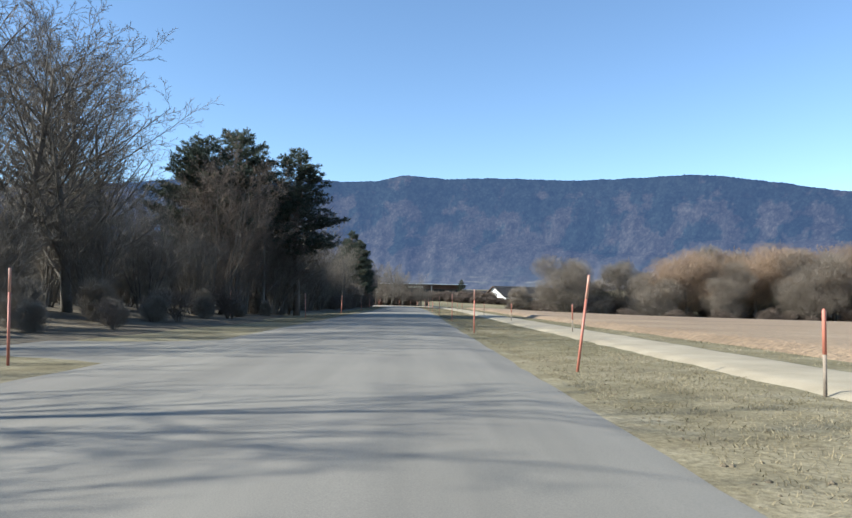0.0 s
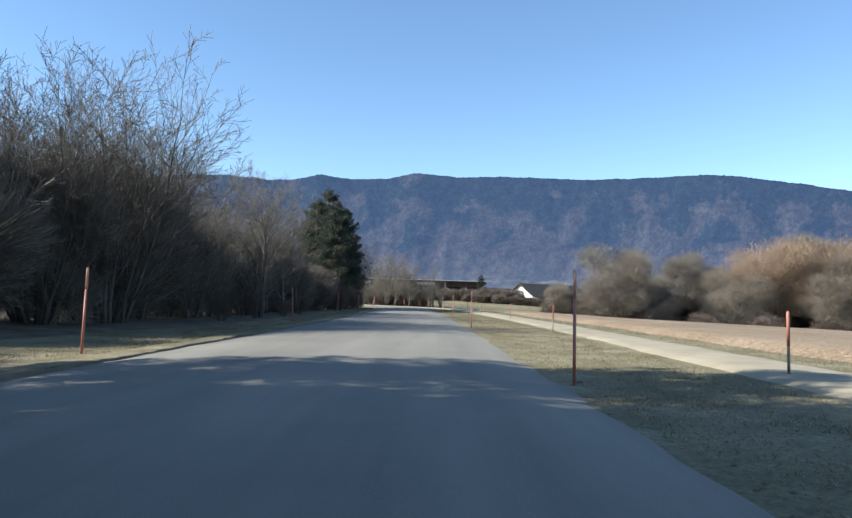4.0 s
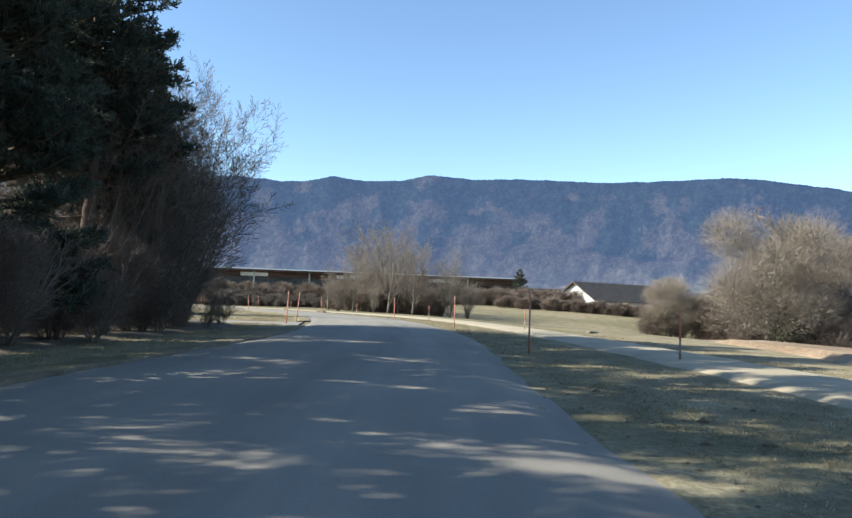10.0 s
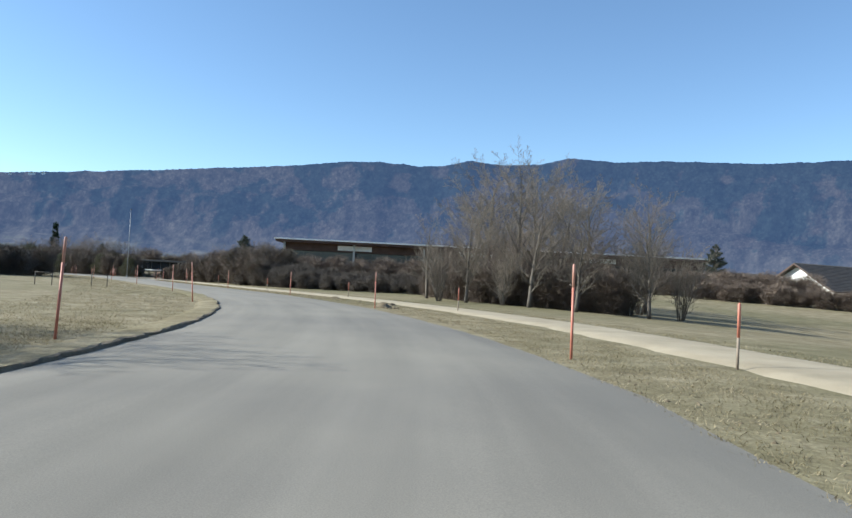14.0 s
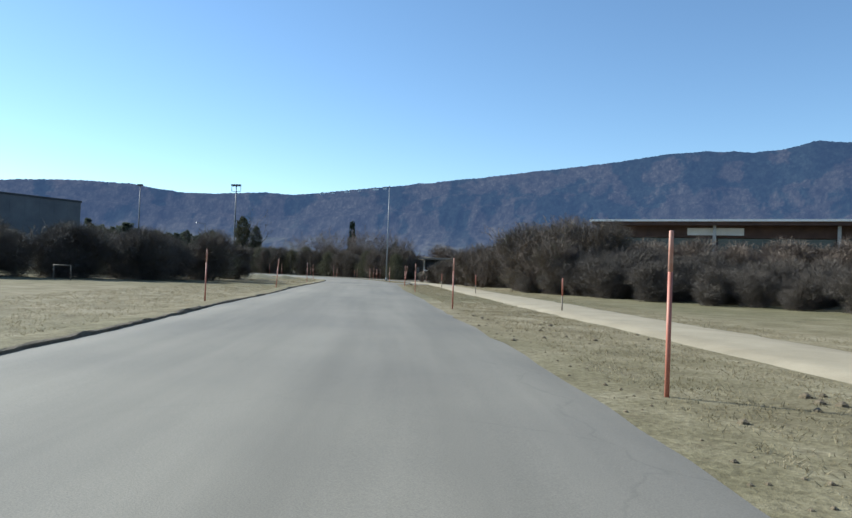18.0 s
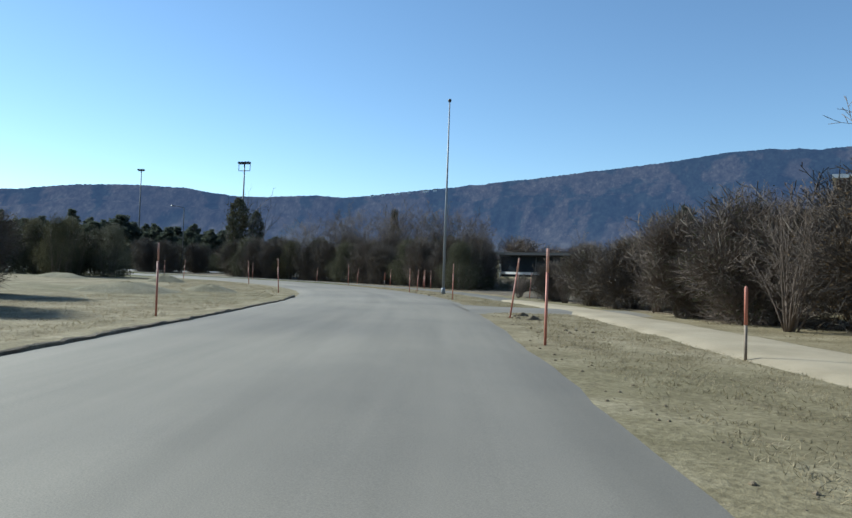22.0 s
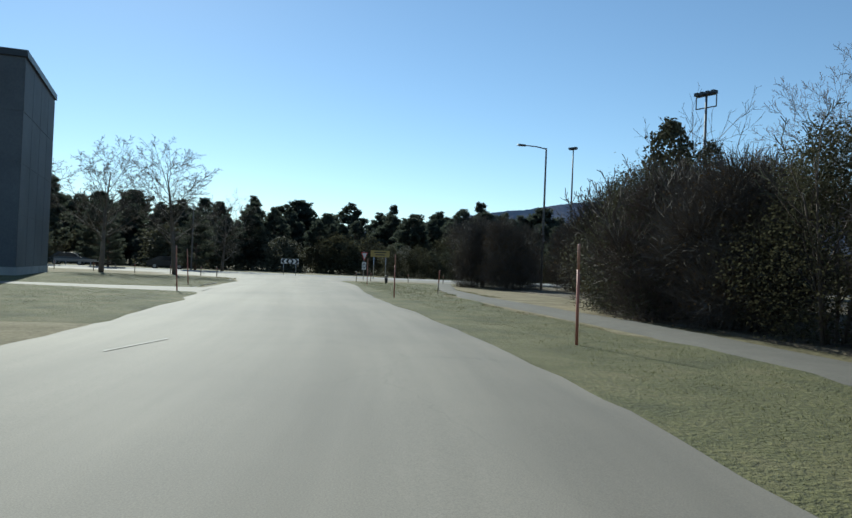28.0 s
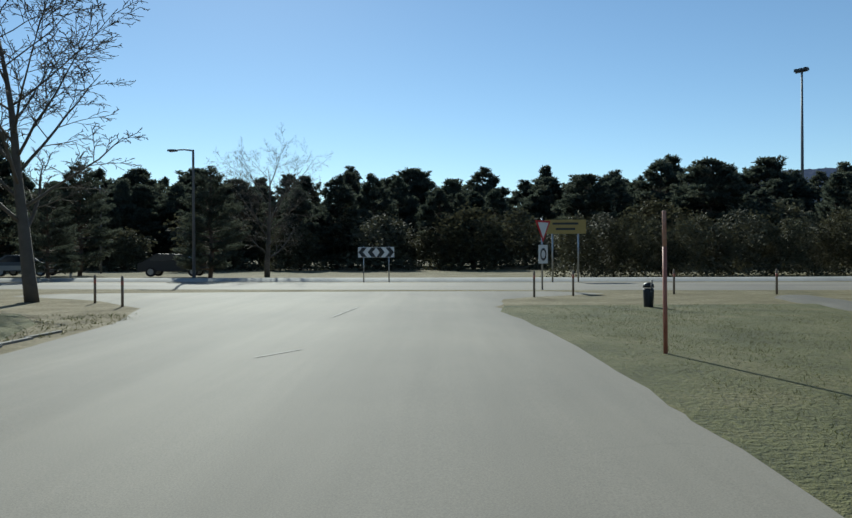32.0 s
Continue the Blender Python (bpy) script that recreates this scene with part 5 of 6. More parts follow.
for i, (s, d, h) in enumerate([(350, -13, 4.2), (353.5, -12.2, 4.4), (352, -16, 4.6), (356, -14.5, 4.2), (349, -17.5, 4.4), (355, -18, 4.4)]):
    plant("hedge_a", *on_road(s, d), h / 3.6, label="tall dark evergreen shrub inside the bend", group="evergreens inside the bend", name="shrub", wide=0.8)
for x, y, h in ((-115.2, 284.6, 1.3), (-114.3, 283.4, 1.1), (-131, 312, 4.5), (-124, 309, 4.2)):
    plant("brush_a" if h < 2 else "tall_c", x, y, h / (3.5 if h < 2 else 14), label="small leafless shrub on the lawn" if h < 2 else "small leafless tree on the lawn", category="bush" if h < 2 else "tree", group="lawn plants", name="shrub" if h < 2 else "")
for i in range(13):
    plant("clip_a", -131 + i * 1.75, 292.6 + 0.12 * i, 0.30, label="low clipped dark hedge along the lawn", group="clipped hedge", name="clipped_hedge", wide=1.6)

# ---- poles, lamps and signs ----


def snow_pole(s, d, h=1.75, lean=0.0, turn=0.0, xy=None):
    x, y = xy or on_road(s, d)
    ob = thing("snow_pole", pose(x, y, gz(x, y) - 0.05, lean, 0, turn), "thin faded red wooden snow pole standing in the verge", "snow pole", "snow poles along the road")
    r = 0.026
    part("shaft", Shape().tube([(0, 0, 0), (0, 0, h * 0.78)], [r, r * 0.97], 8), RED_PAINT, ob, smooth=True)
    part("top", Shape().tube([(0, 0, h * 0.78), (0, 0, h + 0.04), (0, 0, h + 0.05)], [r * 0.98, r * 0.93, r * 0.75], 8), RED_FADED, ob, "bleached pinkish upper end", smooth=True)
    return ob


def path_pole(s, d, h=1.2):
    x, y = on_road(s, d)
    ob = thing("marker_post", pose(x, y, gz(x, y) - 0.05, random.Random(int(s)).uniform(-2, 2), 0, 0), "short red-topped wooden marker post at the path's edge", "marker post", "marker posts along the path")
    part("post", Shape().tube([(0, 0, 0), (0, 0, h * 0.52)], [0.026, 0.026], 8), WOOD_POLE, ob, smooth=True)
    part("top", Shape().tube([(0, 0, h * 0.52), (0, 0, h + 0.02), (0, 0, h + 0.05)], [0.028, 0.028, 0.012], 8), RED_PAINT, ob, "bright red painted top", smooth=True)
    return ob


for s, d, lean in ((29.1, 2.5, 0), (47.7, 2.6, 0), (65.3, 2.3, -1), (89.4, 2.12, 0), (109.6, 2.15, -1), (130.7, 2.2, 0), (153.5, 3.2, 3), (172.8, 3.3, 0), (194.4, 2.9, -2), (216.2, 2.23, -3.5), (236.6, 2.62, 0),
                   (253.9, 2.28, 0), (273.3, 2.23, -1), (290, 2.18, 0), (312.1, 2.6, 0), (337.4, 3.25, -1), (355.6, 3.25, -2), (372.4, 2.35, -3), (391.3, 2.8, -1)):
    snow_pole(s, d, 1.76, lean, heading(s))
snow_pole(13.2, 2.95, 1.76, 0, 0).rotation_euler = (0, radians(7), radians(heading(13)))
snow_pole(298.2, 2.5, 1.8, 0, 0).rotation_euler = (0, radians(7), radians(heading(297)))
for s, d in ((13.2, -7.2), (48, -12), (51, -7.5), (68.8, -6.9), (90.2, -6.7), (111.4, -6.9), (131.3, -6.7), (171.8, -5.7), (177.7, -5.5), (194, -6.1), (215.5, -6.2), (234.6, -6.05), (253.4, -6.0), (272.5, -6.1), (293.9, -6.4), (314.7, -5.9), (335.2, -5.7),
             (352, -6.0), (372.1, -5.9), (379.7, -6.7)):
    snow_pole(s, d, 1.74, random.Random(int(s)).uniform(-5, 5), heading(s) + 60)
for x, y in ((-131.5, 291.3), (-137.0, 292.2), (-128.5, 289.4), (-127.2, 287.6), (-121.9, 281.6), (-124.4, 284.4), (-142.5, 292.6), (-149.5, 292.6), (-118, 287.5), (-114, 284)):
    snow_pole(0, 0, 1.5, random.Random(int(x * 9)).uniform(-5, 5), 0, (x, y))
for s, d in ((10.0, 5.62), (29.8, 6.6), (46.9, 6.4), (67.2, 6.5), (86.6, 5.6), (109.3, 6.5), (129.9, 6.2), (151.3, 6.6), (172.6, 7.2), (193.9, 5.8), (215.6, 6.3), (234.1, 6.3), (253.8, 6.1), (272.7, 5.9), (288.6, 5.2), (335.4, 5.6), (378.3, 5.2)):
    path_pole(s, d)


def flagpole(x, y, h):
    ob = thing("flagpole", pose(x, y, gz(x, y)), "tall bare grey metal flagpole beside the road", "flagpole")
    part("base", Shape().tube([(0, 0, -0.05), (0, 0, 0.35), (0, 0, 0.4)], [0.13, 0.13, 0.09], 12), POLE_GREY, ob, smooth=True)
    part("mast", Shape().tube([(0, 0, 0.35), (0, 0, h * 0.5), (0, 0, h)], [0.085, 0.065, 0.035], 12), POLE_GREY, ob, smooth=True)
    part("finial", Shape().tube([(0, 0, h), (0, 0, h + 0.05), (0, 0, h + 0.16), (0, 0, h + 0.22)], [0.04, 0.11, 0.11, 0.03], 10), DARK_METAL, ob, "small dark ball on top", smooth=True)


flagpole(-119.6, 282.4, 12.0)


def floodlight(x, y, h, turn, cage=True):
    ob = thing("floodlight_mast", pose(x, y, gz(x, y), 0, 0, turn), "tall sports-ground floodlight mast with a lamp rack", "floodlight", "floodlight masts")
    part("mast", Shape().tube([(0, 0, -0.1), (0, 0, h * 0.6), (0, 0, h)], [0.26, 0.19, 0.13], 10), MAST_STEEL, ob, smooth=True)
    w = 1.35 if cage else 0.9
    rack = Shape().box(-w, w, -0.06, 0.06, h - 0.25, h - 0.13)
    if cage:
        rack.box(-w, w, -0.06, 0.06, h - 1.65, h - 1.53)
        for px in (-w, w):
            rack.box(px - 0.05, px + 0.05, -0.05, 0.05, h - 1.6, h - 0.2)
    part("rack", rack, MAST_STEEL, ob)
    for k in range(4 if cage else 3):
        px = -w + 0.25 + k * (2 * w - 0.5) / (3 if cage else 2)
        lamp = part("lamp", Shape().prism([(px - 0.28, h - 0.1), (px + 0.28, h - 0.1), (px + 0.22, h + 0.28), (px - 0.22, h + 0.28)], -0.5, 0.25), DARK_METAL, ob)
        part("lens", Shape().box(px - 0.22, px + 0.22, -0.515, -0.502, h - 0.05, h + 0.2), GLASS, lamp)


floodlight(-225.1, 323.1, 23.0, 30)
floodlight(-289, 325, 27.2, 40, False)


def street_lamp(x, y, h, turn, reach=1.5):
    ob = thing("street_lamp", pose(x, y, gz(x, y), 0, 0, turn), "slim dark street lamp with a flat arm", "street lamp", "street lamps")
    part("post", Shape().tube([(0, 0, -0.1), (0, 0, h - 0.25), (0, 0, h)], [0.085, 0.06, 0.055], 10), MAST_STEEL, ob, smooth=True)
    part("arm", Shape().tube([(0, 0, h - 0.05), (-reach * 0.5, 0, h + 0.08), (-reach, 0, h + 0.12)], [0.045, 0.04, 0.035], 8), MAST_STEEL, ob, smooth=True)
    head = part("lamp_head", Shape().prism([(-reach - 0.55, h + 0.1), (-reach + 0.05, h + 0.06), (-reach + 0.05, h + 0.16), (-reach - 0.5, h + 0.2)], -0.13, 0.13), DARK_METAL, ob)
    part("lens", Shape().box(-reach - 0.42, -reach - 0.1, -0.09, 0.09, h + 0.055, h + 0.072), WHITE, head)


street_lamp(-192.5, 296.6, 9.9, 90)
street_lamp(-219, 266.3, 7.0, 60, 1.6)
street_lamp(-238, 250, 7.0, 60, 1.6)


def hoop(x, y, w, h, turn):
    ob = thing("goal_frame", pose(x, y, gz(x, y), 0, 0, turn), "small weathered wooden frame standing on the meadow", "goal", "goals on the meadow")
    for px in (-w / 2, w / 2):
        part("upright", Shape().tube([(px, 0, -0.05), (px, 0, h)], [0.032, 0.032], 8), BARK, ob, smooth=True)
    part("crossbar", Shape().tube([(-w / 2 - 0.05, 0, h), (w / 2 + 0.05, 0, h)], [0.032, 0.032], 8), BARK, ob, smooth=True)


hoop(-65.5, 219.1, 1.0, 0.82, 42)
hoop(-66.6, 215.4, 1.0, 0.82, 42)
hoop(-96, 235, 1.2, 0.85, 30)


def yield_sign(x, y, turn):
    ob = thing("yield_sign", pose(x, y, gz(x, y), 0, 0, turn), "give-way sign with a plate below on a grey post", "road sign")
    part("post", Shape().tube([(0, 0, -0.1), (0, 0, 2.6)], [0.032, 0.032], 10), STEEL, ob, smooth=True)
    tri = part("triangle", Shape().prism([(0, 1.72), (0.45, 2.5), (-0.45, 2.5)], -0.05, -0.035), SIGN_RED, ob, "red-rimmed triangle pointing down")
    part("field", Shape().prism([(0, 1.86), (0.32, 2.43), (-0.32, 2.43)], -0.056, -0.052), WHITE, tri)
    box = part("plate", Shape().box(-0.27, 0.27, -0.05, -0.035, 0.95, 1.62), WHITE, ob, "white plate with a dark ring")
    ring = Shape()
    for k in range(16):
        a, b = 2 * math.pi * k / 16, 2 * math.pi * (k + 1) / 16
        ring.quad(*[(r * 0.9 * math.cos(q), -0.055, 1.28 + r * 1.15 * math.sin(q)) for r, q in ((0.13, a), (0.13, b), (0.2, b), (0.2, a))])
    part("ring", ring, SIGN_BLACK, box)


def chevron_board(x, y, turn, w=1.75, h=0.5):
    ob = thing("chevron_board", pose(x, y, gz(x, y), 0, 0, turn), "wide white and black chevron board on two posts", "road sign")
    for px in (-w * 0.35, w * 0.35):
        part("post", Shape().tube([(px, 0.03, -0.1), (px, 0.03, 1.75)], [0.03, 0.03], 8), STEEL, ob, smooth=True)
    board = part("board", Shape().box(-w / 2, w / 2, -0.02, 0.0, 1.2, 1.2 + h), WHITE, ob)
    for side in (-1, 1):
        for k in range(2):
            c = side * k * w * 0.26
            e, t = w * 0.105, w * 0.13
            sh = Shape()
            zm, z0, z1 = 1.2 + h / 2, 1.2 + 0.02, 1.2 + h - 0.02
            sh.quad((c, -0.026, z0), (c + side * t, -0.026, z0), (c + side * (t + e), -0.026, zm), (c + side * e, -0.026, zm))
            sh.quad((c + side * e, -0.026, zm), (c + side * (t + e), -0.026, zm), (c + side * t, -0.026, z1), (c, -0.026, z1))
            part("chevron", sh, SIGN_BLACK, board)


yield_sign(-208.3, 284.1, 140)
chevron_board(-216.5, 276.6, 96)


def litter_bin(x, y):
    ob = thing("litter_bin", pose(x, y, gz(x, y), 0, 0, 20), "narrow black litter bin with a hood on the grass", "bin")
    part("body", Shape().tube([(0, 0, -0.02), (0, 0, 0.03), (0, 0, 0.42), (0, 0, 0.46)], [0.09, 0.105, 0.125, 0.11], 14), BLACK_PLASTIC, ob, smooth=True)
    part("hood", Shape().tube([(0, 0, 0.48), (0, 0, 0.56), (0, 0, 0.60)], [0.13, 0.115, 0.05], 14), BLACK_PLASTIC, ob, smooth=True)
    part("post", Shape().tube([(0.14, 0, -0.05), (0.14, 0, 0.66)], [0.02, 0.02], 8), DARK_METAL, ob, smooth=True)
    part("bracket", Shape().box(0.08, 0.15, -0.02, 0.02, 0.38, 0.42), STEEL, ob)


litter_bin(-199, 286.0)

# ---- cross road, kerb, bollards ----


def straight(name, a, b, width, material, label, category, z=0.05, kind="structure"):
    a, b = Vector((*a, 0)), Vector((*b, 0))
    d = (b - a).normalized()
    n = Vector((d.y, -d.x, 0)) * width / 2
    steps = max(2, int((b - a).length / 3))
    v, f, uv = [], [], []
    for i in range(steps + 1):
        c = a.lerp(b, i / steps)
        for k in range(5):
            p = c + n * (k / 2 - 1)
            v.append((p.x, p.y, (z if k in (1, 2, 3) else -0.06) + gz(p.x, p.y) + 0.02))
            uv.append((k * width / 4, i * 3.0))
    for i in range(steps):
        for k in range(4):
            q = i * 5 + k
            f.append((q, q + 5, q + 6, q + 1))
    return sheet(name, v, f, material, label, category, kind, uv)


straight("road_cross", (-216, 200), (-208.3, 345), 8.0, ASPHALT, "grey asphalt cross road at the junction", "road", 0.06)
straight("pavement", (-222, 200), (-214.3, 345), 1.8, CONCRETE, "pale concrete pavement along the cross road", "pavement", 0.14)


def bollard(x, y):
    ob = thing("bollard", pose(x, y, gz(x, y)), "low brown wooden post at the road's edge", "bollard", "posts at the junction")
    part("post", Shape().tube([(0, 0, -0.05), (0, 0, 0.72), (0, 0, 0.78)], [0.034, 0.034, 0.02], 8), WOOD_POLE, ob, smooth=True)
    part("band", Shape().tube([(0, 0, 0.55), (0, 0, 0.65)], [0.036, 0.036], 8), RED_PAINT, ob, smooth=True)


for x, y in ((-199.3, 273.1), (-200.6, 271.6), (-201.6, 269.0), (-202.4, 266), (-203.2, 262.5), (-203.6, 283.6), (-204.2, 284.8), (-205.2, 288), (-205, 291), (-204.2, 259), (-204.8, 255)):
    bollard(x, y)


def kerb(s0, s1, d):
    ob = thing("kerb", pose(0, 0, 0), "row of pale stone kerb blocks along the road", "kerb", kind="structure")
    block = None
    s = s0
    while s < s1:
        x, y = on_road(s, d(s))
        if block is None:
            block = Shape().box(-0.04, 0.04, 0.01, 0.97, -0.1, 0.014).mesh("kerb_stone", KERB_STONE)
        o = new("kerb_stone", block)
        o.parent = ob
        o.matrix_world = pose(x, y, 0, 0, 0, heading(s) + (s * 37 % 3) - 1.5)
        s += 1.0 if int(s * 13) % 5 else 2.0


kerb(376.5, 395, lambda s: float(np.interp(s, [374, 378, 390, 396], [-5.75, -6.1, -5.85, -6.5])))


def marking(s0, d0, s1, d1, w=0.035):
    v, f = [], []
    for i in range(5):
        u = i / 4
        for e in (-w / 2, w / 2):
            d = d0 + (d1 - d0) * u
            x, y = on_road(s0 + (s1 - s0) * u, d + e)
            c = (d + 5.9) / 8.1
            v.append((x, y, 0.03 + 0.05 * (1 - (2 * c - 1) ** 2) + 0.007))
    for i in range(4):
        f.append((2 * i, 2 * i + 1, 2 * i + 3, 2 * i + 2))
    sheet("road_marking", v, f, LINE_PAINT, "worn white dash on the asphalt", "road marking")


for s0, d0, s1, d1 in ((352.6, -3.5, 354.2, -3.15), (374, -0.6, 376.4, 0.1), (390.6, -2.0, 391.3, -1.6), (396, -1.9, 398.6, -1.7)):
    marking(s0, d0, s1, d1)


# ---- buildings ----


def hall():
    """The long low hall with a thin flat roof."""
    a, b = Vector((-105.8, 311.3)), Vector((-21.3, 339.0))
    L = (b - a).length
    turn = math.degrees(math.atan2((b - a).y, (b - a).x))
    ob = thing("long_hall", pose(a.x, a.y, 0, 0, 0, turn), "long two-storey hall with dark walls and a thin pale flat roof", "building")
    top = 9.7
    part("roof", Shape().box(-1.5, L + 1.5, -1.0, 24, top - 0.28, top), WHITE, ob, "thin pale flat roof slab")
    part("fascia", Shape().box(-1.2, L + 1.2, -0.7, 23.7, top - 0.75, top - 0.284), RUST_WOOD, ob)
    part("wall", Shape().box(0.3, L - 0.3, 2.4, 22, -1.0, top - 0.754), GREY_CLAD, ob, "dark blue-grey clad wall")
    part("upper_band", Shape().box(0.3, L - 0.3, 1.6, 2.396, 7.4, top - 0.754), RUST_WOOD, ob, "dark red-brown boarded upper band")
    part("floor_band", Shape().box(0, L, 1.7, 2.32, 4.0, 4.25), CONCRETE, ob, "pale concrete floor edge")
    col = Shape().box(-0.2, 0.2, -0.2, 0.2, -1.0, top - 0.76).mesh("column", CONCRETE)
    n = 6
    for i in range(n + 1):
        part("column", col, CONCRETE, ob, at=pose(0.5 + i * (L - 1) / n, 0.2, 0))
    bay = (L - 1) / n
    pane = Shape().box(0.05, bay / 4 - 0.08, 2.33, 2.38, 0, 2.9).mesh("window", GLASS)
    frame_m = Shape().box(-0.06, 0.06, 2.28, 2.395, 0, 2.9).mesh("window_frame", DARK_METAL)
    clear = Shape().box(0.05, bay / 4 - 0.08, 2.31, 2.35, 0, 1.0).mesh("blind", WHITE)
    for i in range(n * 4):
        x = 0.5 + i * bay / 4
        for z in (1.2, 4.4):
            part("window", pane, GLASS, ob, at=pose(x, 0, z))
            part("window_frame", frame_m, DARK_METAL, ob, at=pose(x, 0, z))
        if i % 7 in (3, 4):
            part("blind", clear, WHITE, ob, "pale lowered blind", at=pose(x, -0.78, 7.7))


hall()


def farmhouse(x, y, z, turn, width, length, eave, ridge, label, hatch=True):
    ob = thing("farmhouse", pose(x, y, z, 0, 0, turn), label, "house", "houses beyond the hedge")
    w = width / 2
    part("wall", Shape().prism([(-w, -3), (w, -3), (w, eave), (0, ridge - 0.25), (-w, eave)], 0, length), PLASTER, ob, "white plastered wall")
    slope = (ridge - eave) / w
    for side, nm in ((-1, "roof"), (1, "roof")):
        o = 1.0
        sh = Shape()
        p = [(side * (w + o), eave - slope * o), (0, ridge), (0, ridge + 0.22), (side * (w + o), eave - slope * o + 0.22)]
        sh.prism(p if side > 0 else p[::-1], -1.2, length + 0.8)
        part(nm, sh, ROOF_TILE, ob, "dark tiled roof slope")
        rows = 18
        course = Shape()
        for k in range(1, rows):
            u = k / rows
            cx, cz = side * (w + o) * (1 - u), eave - slope * o + (ridge - eave + slope * o) * u
            course.box(min(cx, cx + side * 0.1), max(cx, cx + side * 0.1), -1.2, length + 0.8, cz + 0.16, cz + 0.235)
        part("tile_course", course, ROOF_TILE, ob)
    part("barge_board", Shape().prism([(-w - 1, eave - slope - 0.12), (0, ridge - 0.15), (w + 1, eave - slope - 0.12), (w + 1, eave - slope + 0.1), (0, ridge + 0.1), (-w - 1, eave - slope + 0.1)], -1.26, -1.205), RUST_WOOD, ob)
    for px, pz in ((-1.2, 0.9), (1.2, 0.9)):
        win = part("window", Shape().box(px - 0.55, px + 0.55, -0.06, 0.02, pz, pz + 1.3), GLASS, ob)
        part("frame", Shape().box(px - 0.62, px + 0.62, -0.035, -0.005, pz - 0.08, pz), WOOD_POLE, win)


farmhouse(-6.3, 328.0, 3.3, -50, 15, 28, 0.9, 5.4, "low farmhouse with a white gable and a wide dark roof")
farmhouse(-19.5, 336.0, 2.8, -60, 8, 12, 2.0, 4.0, "small shed with a grey roof beside the farmhouse")


def box_building(name, x, y, w, l, turn, h, material, label, panel=2.4):
    """x, y: the far end of the front wall; the block lies behind it."""
    ob = thing(name, pose(x, y, 0, 0, 0, turn) @ pose(0, -l, 0), label, "building")
    part("wall", Shape().box(0, w, 0, l, -0.5, h - 0.35), material, ob)
    part("parapet", Shape().box(-0.12, w + 0.12, -0.12, l + 0.12, h - 0.346, h), DARK_METAL, ob, "dark metal roof edge")
    part("plinth", Shape().box(-0.05, w + 0.05, -0.05, l + 0.05, -0.5, 0.45), CONCRETE, ob)
    rows = int((h - 1.0) / panel)
    for face, span in (("n", w), ("e", l)):
        k = int(span / panel)
        sheet_m = Shape().box(0.03, span / k - 0.03, -0.02, 0.03, 0.03, (h - 1.0) / rows - 0.03).mesh("panel", material)
        for i in range(k):
            for j in range(rows):
                z = 0.5 + j * (h - 1.0) / rows
                m = pose(w - i * span / k, l, z, 0, 0, 180) if face == "n" else pose(w, i * span / k, z, 0, 0, 90)
                part("panel", sheet_m, material, ob, at=m)
    return ob


box_building("sports_hall", -191.4, 264.0, 10.6, 40, 15.9, 11.5, GREY_CLAD, "tall dark grey clad hall near the junction")


def glass_hall():
    ob = thing("glazed_pavilion", pose(-142, 312, 0, 0, 0, 6), "low glazed pavilion with a flat roof behind a lawn", "building")
    L, h = 46, 3.9
    part("roof", Shape().box(-0.6, L, -0.8, 14, h - 0.3, h), DARK_METAL, ob)
    part("wall", Shape().box(0, L, 0.4, 13.5, -0.3, h - 0.304), GREY_CLAD, ob)
    part("band", Shape().box(0, L, 0.2, 0.396, 1.5, 1.75), WHITE, ob, "pale sill band")
    up, low = Shape().box(0.1, 2.2, 0.3, 0.36, 1.8, 3.5).mesh("window", GLASS), Shape().box(0.1, 2.2, 0.3, 0.36, 0.2, 1.45).mesh("window", GLASS)
    post = Shape().box(-0.07, 0.07, 0.05, 0.39, -0.3, h - 0.31).mesh("column", CONCRETE)
    for i in range(20):
        part("window", up, GLASS, ob, at=pose(i * 2.3, 0, 0))
        part("window", low, GLASS, ob, at=pose(i * 2.3, 0, 0))
        if i % 4 == 0:
            part("column", post, CONCRETE, ob, at=pose(i * 2.3, 0, 0))


glass_hall()


def cabinet_box(x, y):
    ob = thing("utility_cabinet", pose(x, y, gz(x, y), 0, 0, 25), "small pale grey utility cabinet on the lawn", "cabinet")
    part("body", Shape().box(-0.35, 0.35, -0.2, 0.2, 0, 0.95), CONCRETE, ob)
    part("lid", Shape().box(-0.4, 0.4, -0.25, 0.25, 0.954, 1.05), CONCRETE, ob)
    part("door", Shape().box(-0.28, 0.28, -0.215, -0.202, 0.1, 0.85), WHITE, ob)


cabinet_box(-141.2, 309.6)


